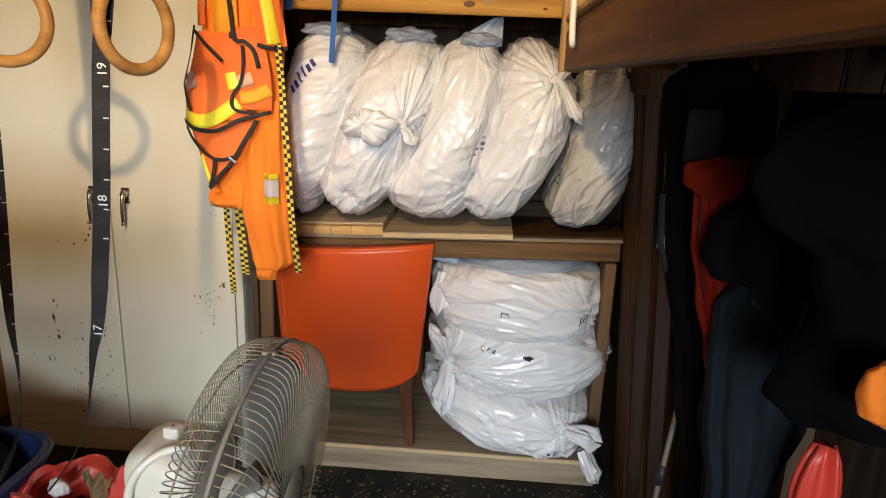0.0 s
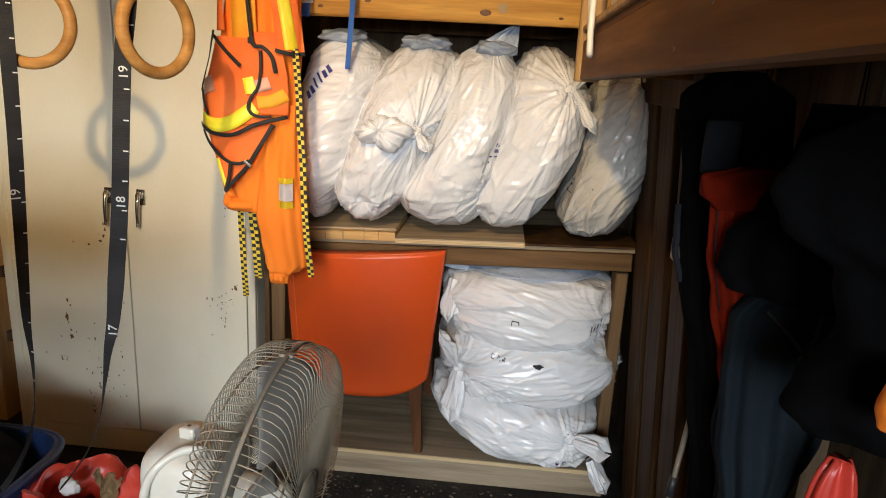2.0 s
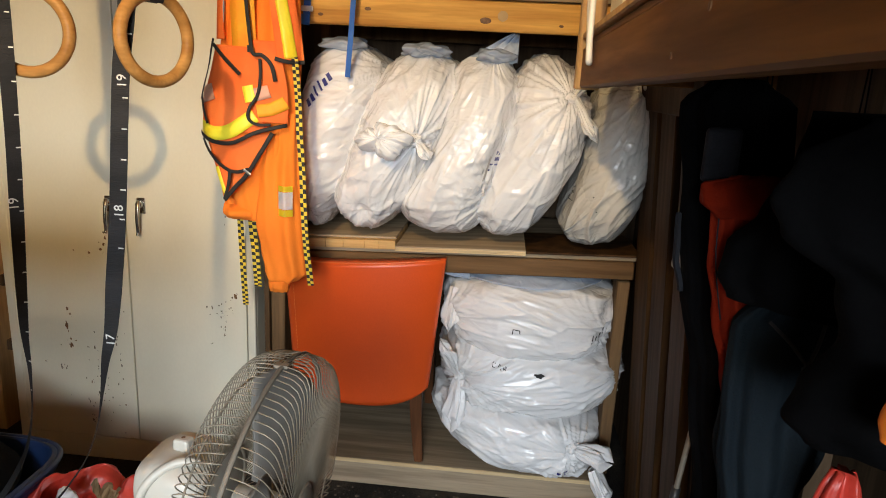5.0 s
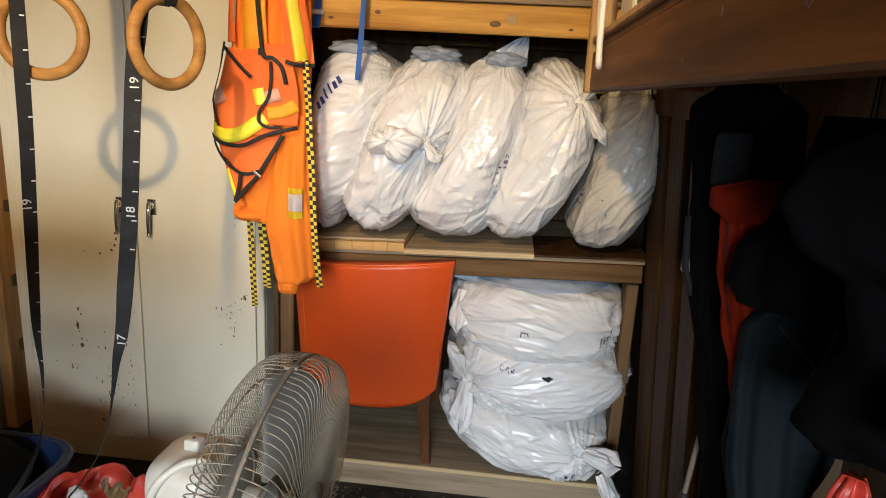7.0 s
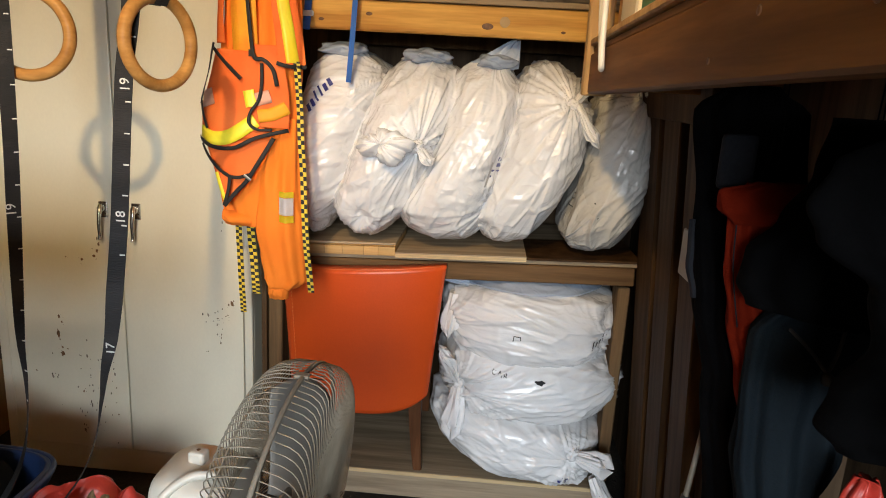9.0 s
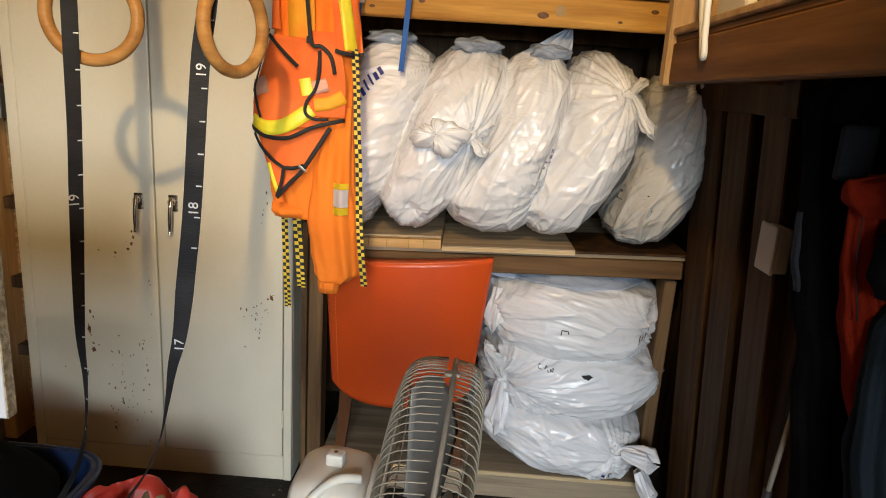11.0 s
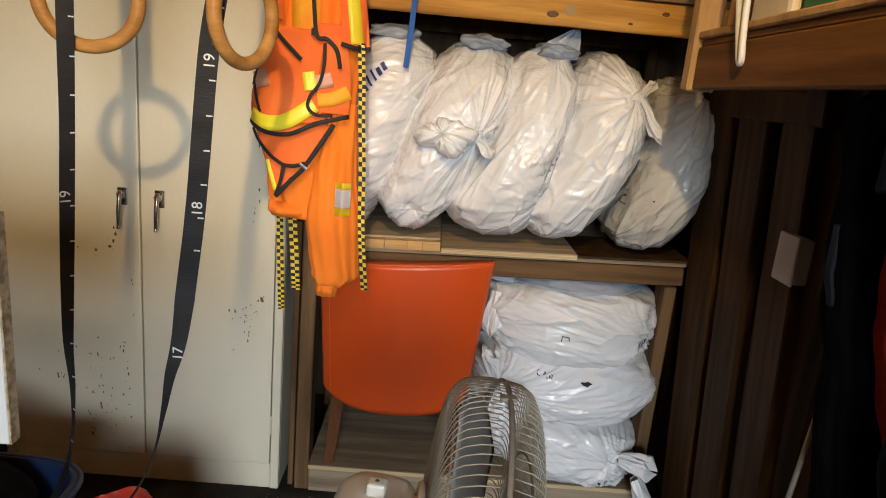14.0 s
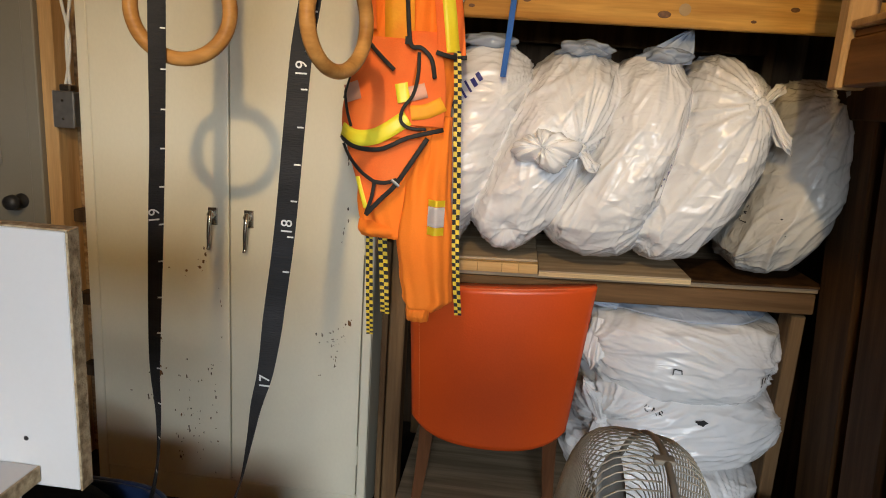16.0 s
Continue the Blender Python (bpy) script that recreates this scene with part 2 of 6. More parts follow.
def tube(bm, pts, r, sides=8, closed=False, flat=None):
    """A tube of radius r (a number or a function of 0..1) along pts; flat: (width, thick, normal) makes a strap."""
    pts = [Vector(p) for p in pts]
    n, rings, up = len(pts), [], None
    for i, p in enumerate(pts):
        a = pts[(i - 1) % n] if closed or i else p
        b = pts[(i + 1) % n] if closed or i < n - 1 else p
        d = (b - a).normalized()
        if flat:
            side = d.cross(Vector(flat[2])).normalized()
            nor = side.cross(d)
            ring = [p + side * flat[0] * sx + nor * flat[1] * sy for sx, sy in ((-0.5, -0.5), (0.5, -0.5), (0.5, 0.5), (-0.5, 0.5))]
        else:
            if up is None:
                up = d.orthogonal().normalized()
            up = (up - d * up.dot(d)).normalized()
            w = d.cross(up)
            rad = r(i / max(1, n - 1)) if callable(r) else r
            ring = [p + (up * math.cos(2 * math.pi * k / sides) + w * math.sin(2 * math.pi * k / sides)) * rad for k in range(sides)]
        rings.append([bm.verts.new(v) for v in ring])
    k = len(rings[0])
    for i in range(n if closed else n - 1):
        for j in range(k):
            bm.faces.new((rings[i][j], rings[i][(j + 1) % k], rings[(i + 1) % n][(j + 1) % k], rings[(i + 1) % n][j]))
    if not closed:
        bm.faces.new(rings[0][::-1]), bm.faces.new(rings[-1])
    return bm


def curve_pts(keys, n=24):
    """A smooth line through keys."""
    keys = [Vector(k) for k in keys]
    out = []
    for i in range(len(keys) - 1):
        p0, p1, p2, p3 = keys[max(0, i - 1)], keys[i], keys[i + 1], keys[min(len(keys) - 1, i + 2)]
        steps = max(2, n // (len(keys) - 1))
        for s in range(steps + (i == len(keys) - 2)):
            t = s / steps
            out.append(0.5 * (2 * p1 + (p2 - p0) * t + (2 * p0 - 5 * p1 + 4 * p2 - p3) * t * t + (3 * p1 - p0 - 3 * p2 + p3) * t ** 3))
    return out


def grid(bm, fn, nu, nv, wrap=False):
    """A sheet of quads fn(u, v), u and v from 0 to 1."""
    vs = [[bm.verts.new(fn(i / (nu if wrap else nu - 1), j / (nv - 1))) for j in range(nv)] for i in range(nu)]
    for i in range(nu if wrap else nu - 1):
        for j in range(nv - 1):
            bm.faces.new((vs[i][j], vs[(i + 1) % nu][j], vs[(i + 1) % nu][j + 1], vs[i][j + 1]))
    return vs


def shell_sheet(bm, fn, nu, nv, off):
    """A closed thin sheet: fn(u, v) in front, the same moved by off behind, joined round the border."""
    a = grid(bm, fn, nu, nv)
    b = grid(bm, lambda u, v: fn(u, v) + Vector(off), nu, nv)
    for i in range(nu - 1):
        bm.faces.new((a[i][0], a[i + 1][0], b[i + 1][0], b[i][0]))
        bm.faces.new((a[i][-1], a[i + 1][-1], b[i + 1][-1], b[i][-1]))
    for j in range(nv - 1):
        bm.faces.new((a[0][j], a[0][j + 1], b[0][j + 1], b[0][j]))
        bm.faces.new((a[-1][j], a[-1][j + 1], b[-1][j + 1], b[-1][j]))
    return bm


def lathe(bm, profile, sides=32, m=None):
    """Turns (radius, height) pairs round z, placed by m."""
    m = m or Matrix()
    rings = [[bm.verts.new(m @ Vector((r * math.cos(2 * math.pi * k / sides), r * math.sin(2 * math.pi * k / sides), z))) for k in range(sides)] for r, z in profile]
    for a, b in zip(rings, rings[1:]):
        for k in range(sides):
            bm.faces.new((a[k], a[(k + 1) % sides], b[(k + 1) % sides], b[k]))
    bm.faces.new(rings[0][::-1]), bm.faces.new(rings[-1])
    return bm


def along(d, at):
    """A pose at a place with its z along d."""
    return Matrix.Translation(at) @ Vector(d).to_track_quat("Z", "Y").to_matrix().to_4x4()


def letters(name, text, size, m, mat, parent, spacing=1.0):
    """Built-in lettering as a thin mesh."""
    cu = bpy.data.curves.new(name, "FONT")
    cu.body, cu.size, cu.extrude, cu.space_character = text, size, 0.0006, spacing
    cu.align_x, cu.align_y = "CENTER", "CENTER"
    tmp = bpy.data.objects.new(name, cu)
    scene.collection.objects.link(tmp)
    me = bpy.data.meshes.new_from_object(tmp.evaluated_get(bpy.context.evaluated_depsgraph_get()))
    bpy.data.objects.remove(tmp)
    me.materials.clear()
    me.materials.append(mat)
    ob = new(name, me)
    ob.parent = parent
    ob.matrix_parent_inverse = parent.matrix_world.inverted()
    ob.matrix_basis = m
    return ob


# ---- the room ----
FY = 3.10   # front of cabinet and shelf
CEIL = 2.80

tagged(part("floor", boxed((-2.9, -1.6, -0.12), (2.1, 4.05, 0), 0), M_FLOOR), "dark grimy floor with grit and litter", "floor", kind="structure")
tagged(part("ceiling", boxed((-2.9, -1.6, CEIL), (2.1, 4.05, CEIL + 0.08), 0), M_CEIL), "boarded wooden ceiling", "ceiling", kind="structure")
tagged(part("wall_north", boxed((-1.60, 3.86, 0), (2.1, 4.0, CEIL), 0), M_WALL), "dark old board wall behind the shelf", "wall", kind="structure")
tagged(part("wall_west", boxed((-2.9, -1.6, 0), (-2.78, 4.0, CEIL), 0), M_WALL), "old board wall", "wall", kind="structure")
tagged(part("wall_east", boxed((1.5, -1.6, 0), (1.62, 4.0, CEIL), 0), M_WALL), "old board wall behind the coats", "wall", kind="structure")
bm = boxed((-2.9, -1.62, 0), (-0.65, -1.5, CEIL), 0)
box(bm, (0.85, -1.62, 0), (2.1, -1.5, CEIL), 0)
box(bm, (-0.65, -1.62, 2.34), (0.85, -1.5, CEIL), 0)
tagged(part("wall_south", bm, M_WALL), "board wall with an open doorway", "wall", kind="structure")

# corner left of the cabinet: door, stud, sheathing
tagged(part("wall_osb", boxed((-2.78, 3.34, 0), (-1.60, 3.40, CEIL), 0), M_OSB), "rough strand board wall behind the studs", "wall", kind="structure")
studs = empty("wall_studs", (-1.87, 3.26, 0))
tagged(studs, "bare pine wall studs beside the steel cabinet", "wall framing", kind="structure")
part("stud", boxed((-1.895, 3.235, 0), (-1.845, 3.339, CEIL - 0.001), 0.003), M_STUD, studs)
for z in (0.34, 0.62, 0.93, 1.28):
    part("nogging", boxed((-1.844, 3.285, z), (-1.70, 3.339, z + 0.045), 0.003), M_WALL, studs)
door = empty("door_1", (-2.3, 3.25, 0))
tagged(door, "off-white painted panel door with a black knob", "door", kind="structure")
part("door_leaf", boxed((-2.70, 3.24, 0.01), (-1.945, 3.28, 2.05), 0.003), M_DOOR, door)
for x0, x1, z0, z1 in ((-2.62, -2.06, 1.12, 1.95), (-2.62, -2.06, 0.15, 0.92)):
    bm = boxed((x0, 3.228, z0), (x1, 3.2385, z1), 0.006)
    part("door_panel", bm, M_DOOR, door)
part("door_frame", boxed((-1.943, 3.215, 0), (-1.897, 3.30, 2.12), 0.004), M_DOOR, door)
bm = lathe(bmesh.new(), [(0.026, 0), (0.026, 0.006), (0.012, 0.012), (0.012, 0.03), (0.027, 0.045), (0.024, 0.066), (0.004, 0.07)], 20, along((0, -1, 0), (-2.0, 3.24, 1.0)))
part("door_knob", bm, M_DARK, door, "black round door knob", True)

# outlet box with its two cables on the stud
ob = empty("outlet_box", (-1.79, 3.24, 1.26))
tagged(ob, "grey steel electrical box with two white cables", "electrical box")
part("box_body", boxed((-1.835, 3.21, 1.27), (-1.765, 3.30, 1.385), 0.005), M_STEEL, ob)
part("cover_plate", boxed((-1.838, 3.204, 1.267), (-1.762, 3.2095, 1.388), 0.003), M_STEEL, ob)
for z in (1.297, 1.357):
    part("screw", lathe(bmesh.new(), [(0.005, 0), (0.004, 0.003), (0.001, 0.003)], 10, along((0, -1, 0), (-1.80, 3.2035, z))), M_CHROME, ob)
part("clamp", boxed((-1.82, 3.215, 1.386), (-1.78, 3.25, 1.41), 0.004), M_CHROME, ob)
for dx, sw in ((-0.008, 0.015), (0.008, -0.012)):
    pts = curve_pts([(-1.80 + dx, 3.235, 1.405), (-1.795 + dx + sw, 3.24, 1.55), (-1.80 + dx - sw, 3.25, 1.75), (-1.80 + dx, 3.27, 2.10), (-1.80 + dx, 3.30, 2.60)], 30)
    part("cable", tube(bmesh.new(), pts, 0.0055, 8), M_CABLE, ob, smooth=True)

# unseen beam added to cut the bulb's light low and the daylight high
tagged(part("tie_beam", boxed((-2.77, 0.60, 1.87), (1.49, 0.645, 2.335), 0.004), M_CEIL), "unseen beam added under the ceiling to block light", "beam", kind="structure")

# lamp under the ceiling
ob = empty("ceiling_lamp", (-0.36, 0.30, 2.70))
tagged(ob, "bare warm bulb in a white ceiling socket", "lamp")
part("socket", lathe(bmesh.new(), [(0.045, CEIL), (0.045, 2.70), (0.022, 2.68), (0.02, 2.622)], 20, pose(-0.36, 0.30, 0)), M_WHITE, ob, smooth=True)
bulb = part("bulb", lathe(bmesh.new(), [(0.012, 2.621), (0.016, 2.60), (0.03, 2.575), (0.034, 2.55), (0.026, 2.523), (0.008, 2.512)], 20, pose(-0.36, 0.30, 0)), M_GLOW, ob, smooth=True)
bulb.visible_shadow = False


# ---- steel cabinet ----
def cabinet():
    ob = empty("storage_cabinet", (-1.187, 3.33, 0))
    tagged(ob, "cream painted two-door steel cabinet with rust stains", "cabinet")
    x0, x1, zt = -1.67, -0.705, 1.93
    bm = boxed((x0, FY + 0.02, 0), (x0 + 0.02, 3.56, zt), 0.002)
    box(bm, (x1 - 0.02, FY + 0.02, 0), (x1, 3.56, zt), 0.002)
    box(bm, (x0 + 0.0205, 3.54, 0), (x1 - 0.0205, 3.56, zt), 0.001)
    box(bm, (x0 + 0.0205, FY + 0.02, zt - 0.02), (x1 - 0.0205, 3.5395, zt), 0.001)
    part("body", bm, M_CAB, ob)
    for a, b, n in ((x0, x0 + 0.037, "left"), (x1 - 0.030, x1, "right")):
        part("frame_stile", boxed((a, FY, 0.0), (b, FY + 0.0195, zt), 0.003), M_CAB, ob)
    part("kick_plate", boxed((x0 + 0.0375, FY + 0.004, 0), (x1 - 0.0305, FY + 0.0195, 0.098), 0.003), M_CAB, ob)
    part("top_rail", boxed((x0 + 0.0375, FY + 0.002, 1.862), (x1 - 0.0305, FY + 0.0195, zt), 0.003), M_CAB, ob)
    for a, b, hx in ((-1.6305, -1.1805, -1.232), (-1.1755, -0.7385, -1.113)):
        d = part("door", boxed((a, FY - 0.001, 0.102), (b, FY + 0.019, 1.858), 0.003, None, 2), M_CAB, ob)
        h = part("handle", boxed((hx - 0.016, FY - 0.007, 1.005), (hx + 0.016, FY - 0.0012, 1.062), 0.0025, None, 2), M_CHROME, d, "chrome lever handle")
        bm = lathe(bmesh.new(), [(0.013, 0), (0.013, 0.014), (0.010, 0.02), (0.002, 0.021)], 16, along((0, -1, 0), (hx, FY - 0.007, 1.040)))
        pts = curve_pts([(hx, FY - 0.02, 1.052), (hx + 0.002, FY - 0.032, 1.03), (hx, FY - 0.036, 0.985), (hx - 0.003, FY - 0.03, 0.945), (hx - 0.004, FY - 0.034, 0.93)], 20)
        tube(bm, pts, lambda t: 0.0085 - 0.003 * t, 10)
        part("lever", bm, M_CHROME, d, "chrome lever", True)
        part("keyhole", lathe(bmesh.new(), [(0.003, 0), (0.002, 0.0006)], 8, along((0, -1, 0), (hx, FY - 0.0282, 1.040))), M_DARK, d)
    for z in (0.22, 0.95, 1.70):
        part("hinge", lathe(bmesh.new(), [(0.004, z), (0.004, z + 0.07)], 10, pose(-0.7370, FY - 0.001, 0)), M_CAB, ob)
    latch = boxed((-0.99, FY - 0.012, 1.845), (-0.965, FY - 0.0015, 1.875), 0.003)
    part("latch_tab", latch, M_STEEL, ob)
    # rust blooms and scuffs, each a thin irregular flake of its own shape
    rnd = random.Random(5)

    def flake(bm, x, z, r, tall=1.0):
        n = 11
        r *= 0.8
        x -= 0.025 if x < -1.18 else 0.0
        rim = []
        for k in range(n):
            q = r * rnd.uniform(0.55, 1.1)
            rim.append(bm.verts.new((x + q * math.cos(6.2832 * k / n), FY - 0.0016, z + tall * q * math.sin(6.2832 * k / n))))
        bm.faces.new(rim)

    bm = bmesh.new()
    for x, z, r, t in ((-1.405, 0.62, 0.006, 1.6), (-1.40, 0.475, 0.012, 1.2), (-1.412, 0.555, 0.009, 2.6), (-1.30, 0.845, 0.007, 1), (-1.255, 0.86, 0.010, 0.8), (-1.243, 0.88, 0.006, 1.6), (-1.235, 0.905, 0.005, 2.2),
                       (-1.24, 0.925, 0.004, 2), (-1.36, 0.85, 0.004, 1), (-0.777, 0.72, 0.010, 1.5), (-0.79, 0.715, 0.005, 1), (-0.83, 0.66, 0.005, 0.6), (-1.33, 0.33, 0.004, 2), (-1.40, 0.50, 0.006, 1),
                       (-1.395, 0.60, 0.004, 2), (-1.2, 0.245, 0.005, 1), (-1.51, 0.40, 0.004, 1)):
        flake(bm, x, z, r, t)
        for _ in range(3):
            flake(bm, x + rnd.gauss(0, r * 1.3), z + rnd.gauss(0, r * 1.6), r * rnd.uniform(0.12, 0.35), t)
    tagged(part("rust_patches", bm, M_RUST, ob, "brown rust blooms"), kind="stuff")
    bm = bmesh.new()
    for x, z0, z1, n in ((-1.335, 0.15, 0.50, 16), (-1.30, 0.22, 0.55, 14), (-1.265, 0.14, 0.50, 14), (-1.215, 0.12, 0.55, 16), (-1.43, 0.2, 0.5, 8), (-0.82, 0.55, 0.70, 12), (-0.87, 0.5, 0.68, 5), (-0.80, 0.9, 1.25, 7), (-1.19, 0.3, 0.9, 5)):
        for _ in range(n):
            flake(bm, x + rnd.gauss(0, 0.008), rnd.uniform(z0, z1), rnd.uniform(0.0012, 0.0042), rnd.uniform(0.8, 3.2))
    for _ in range(9):
        flake(bm, -0.80 + rnd.uniform(-0.05, 0.03), 0.665 + rnd.gauss(0, 0.008), rnd.uniform(0.002, 0.006), 0.5)
    tagged(part("scuff_marks", bm, M_SOOT, ob, "dark scuffs and drips"), kind="stuff")
    return ob


cabinet()


# ---- timber shelf ----
def shelf():
    ob = empty("shelf_rack", (0.02, 3.45, 0))
    tagged(ob, "home-made two-tier timber shelf rack with plywood decks", "shelf")
    slope = Matrix.Translation((0.0, 0, 0.93)) @ Matrix.Rotation(radians(-2.0), 4, "Y") @ Matrix.Translation((0, 0, -0.93))
    part("end_post", boxed((-0.650, FY + 0.012, 0), (-0.600, 3.20, 1.98), 0.004), M_POST, ob)
    part("thin_batten", boxed((-0.672, FY + 0.004, 0.02), (-0.654, FY + 0.05, 1.0), 0.002), M_POST, ob)
    part("end_post", boxed((0.582, FY + 0.045, 0.1148), (0.624, 3.24, 0.872), 0.004), M_POST, ob)
    for x in (-0.65, 0.578):
        part("back_post", boxed((x, 3.76, 0), (x + 0.04, 3.85, 1.98), 0.004), M_POST, ob)
    part("shelf_rail", boxed((-0.598, FY + 0.004, 0.868), (0.622, FY + 0.042, 0.930), 0.004, slope), M_RAIL, ob)
    part("back_rail", boxed((-0.608, 3.72, 0.868), (0.576, 3.755, 0.930), 0.004, slope), M_RAIL, ob)
    part("shelf_board", boxed((-0.60, FY + 0.012, 0.9315), (0.63, 3.75, 0.9475), 0.002, slope), M_DECK, ob)
    part("edge_lip", boxed((0.215, FY - 0.004, 0.9485), (0.64, FY + 0.30, 0.957), 0.0015, slope), M_SLAT, ob, "dark stained edge board")
    part("base_rail", boxed((-0.598, FY + 0.006, 0.0), (0.62, FY + 0.045, 0.098), 0.004), M_BASE, ob)
    part("base_deck", boxed((-0.598, FY - 0.004, 0.0995), (0.62, 3.75, 0.1145), 0.002), M_DECK, ob)
    part("base_deck_edge", boxed((-0.598, FY - 0.010, 0.0995), (0.62, FY - 0.0045, 0.1140), 0.001), M_PLYEDGE, ob)
    part("top_rail", boxed((-0.598, 3.035, 1.672), (0.72, 3.075, 1.762), 0.005), M_BEAM, ob, "pine beam with knots")
    part("top_deck", boxed((-0.60, 3.02, 1.7635), (0.72, 3.80, 1.78), 0.002), M_DECK, ob)
    part("top_back_rail", boxed((-0.60, 3.72, 1.67), (0.576, 3.755, 1.7625), 0.004), M_POST, ob)
    for x, z, r in ((-0.30, 1.722, 0.007), (0.068, 1.702, 0.012), (0.40, 1.73, 0.008), (-0.45, 1.70, 0.006), (0.30, 1.695, 0.005)):
        part("knot", lathe(bmesh.new(), [(r, 0), (r * 0.9, 0.0006), (r * 0.2, 0.0008)], 14, along((0, -1, 0), (x, 3.0347, z)) @ Matrix.Diagonal((1.5, 0.8, 1, 1))), M_KNOT, ob)
    part("label_dot", lathe(bmesh.new(), [(0.016, 0), (0.0155, 0.0012), (0.002, 0.0014)], 20, along((0, -1, 0), (0.12, 3.0345, 1.717))), M_PAPER, ob, "pale paper label")
    # loose sheets on the middle deck
    bl = empty("laminated_board", (-0.33, 3.2, 0.95))
    tagged(bl, "thick pine board with visible glued end blocks on the shelf", "board")
    part("board_face", boxed((-0.598, FY + 0.012, 0.980), (-0.197, 3.70, 0.988), 0.002, slope), M_PLY, bl)
    x = -0.598
    for w in (0.07, 0.085, 0.062, 0.074, 0.05, 0.058):
        part("end_block", boxed((x, FY - 0.012, 0.9485), (x + w, FY + 0.30, 0.9795), 0.0012, slope), M_BLOCK, bl)
        x += w + 0.0006
    pl = empty("plywood_sheet", (0.03, 3.2, 0.96))
    tagged(pl, "loose plywood sheet with layered pale edge", "plywood")
    for i in range(4):
        part("veneer", boxed((-0.193, FY - 0.030, 0.9485 + 0.0045 * i), (0.252, 3.45, 0.9527 + 0.0045 * i), 0.0004, slope), M_PLYEDGE if i < 3 else M_PLY, pl)
    return slope


SLOPE = shelf()


# ---- plank partition at the right end of the shelf ----
def partition():
    ob = empty("partition", (0.66, 2.6, 0))
    tagged(ob, "partition of dark upright planks with gaps", "partition", kind="structure")
    lean = Matrix.Translation((0.63, 0, 0.87)) @ Matrix.Rotation(radians(-3.9), 4, "Y") @ Matrix.Translation((-0.63, 0, -0.87))
    for y0, y1, x in ((2.900, 3.098, 0.630), (2.684, 2.849, 0.630), (2.462, 2.609, 0.631)):
        part("plank", boxed((x, y0, 0.004), (x + 0.038, y1, 1.52), 0.004, lean), M_SLAT, ob)
    part("head_rail", boxed((0.622, 2.42, 1.46), (0.70, 3.4, 1.56), 0.004, lean), M_SLAT, ob)
    part("backing", boxed((0.76, 2.05, 0.0), (0.80, 3.85, CEIL - 0.002), 0.0), M_WALL, ob)
    part("lower_panel", boxed((0.70, 2.08, 0.0), (0.712, 2.42, 0.98), 0.002), M_SLAT, ob)
    sw = empty("switch_box", (0.60, 2.46, 1.09))
    tagged(sw, "pale grey surface-mounted switch box on a plank", "switch")
    part("box_body", boxed((0.583, 2.400, 1.110), (0.616, 2.480, 1.215), 0.006, None, 2), M_GREYP, sw)
    part("cover", boxed((0.575, 2.396, 1.106), (0.5825, 2.484, 1.219), 0.003), M_GREYP, sw)


partition()


# ---- loft over the coats ----
def loft():
    ob = empty("loft_platform", (0.9, 1.3, 1.51))
    tagged(ob, "timber loft platform hung over the coats", "loft", kind="structure")
    rise = Matrix.Translation((0, 2.50, 1.516)) @ Matrix.Rotation(radians(-0.8), 4, "X") @ Matrix.Translation((0, -2.50, -1.516))
    part("edge_joist", boxed((0.316, -0.60, 1.516), (0.354, 2.498, 1.606), 0.004, rise), M_LOFT, ob)
    part("hanger_post", boxed((0.306, 2.502, 1.512), (0.362, 2.545, CEIL - 0.001), 0.004), M_STUD, ob)
    part("inner_hanger", boxed((0.368, 2.44, 1.645), (0.403, 2.499, CEIL - 0.001), 0.004), M_STUD, ob)
    part("end_joist", boxed((0.3635, 2.505, 1.528), (1.499, 2.543, 1.610), 0.004), M_LOFT, ob)
    part("deck", boxed((0.322, -0.60, 1.6075), (1.497, 2.498, 1.621), 0.002, rise), M_LOFT, ob)
    part("edge_strip", boxed((0.312, -0.60, 1.6225), (0.346, 2.498, 1.638), 0.003, rise), M_STUD, ob)
    for y in (0.4, 1.4):
        part("cross_joist", boxed((0.3545, y, 1.528), (1.497, y + 0.04, 1.6065), 0.003, rise), M_LOFT, ob)
    for y, z, r in ((1.317, 1.561, 0.006), (1.50, 1.575, 0.005), (1.62, 1.540, 0.004), (1.06, 1.570, 0.007)):
        part("knot", lathe(bmesh.new(), [(r, 0), (r * 0.9, 0.0012), (r * 0.2, 0.0014)], 12, rise @ along((-1, 0, 0), (0.3157, y, z))), M_KNOT, ob)
    w = empty("cord_loop", (0.30, 2.25, 1.56))
    tagged(w, "looped white cord hanging from the loft edge", "cord")
    pts = curve_pts([(0.306, 2.27, 1.85), (0.301, 2.26, 1.72), (0.300, 2.245, 1.62), (0.301, 2.235, 1.573), (0.304, 2.25, 1.568), (0.302, 2.27, 1.62), (0.300, 2.29, 1.68), (0.306, 2.34, 1.74), (0.314, 2.38, 1.82)], 48)
    part("cord", tube(bmesh.new(), pts, 0.0065, 8), M_CABLE, w, smooth=True)


loft()


# ---- bagged tyres ----
def ridged(p, f, o=0.0):
    return 1 - 2 * abs(noise.noise(Vector((p[0] * f[0] + o, p[1] * f[1] - o, p[2] * f[2] + 2 * o))))


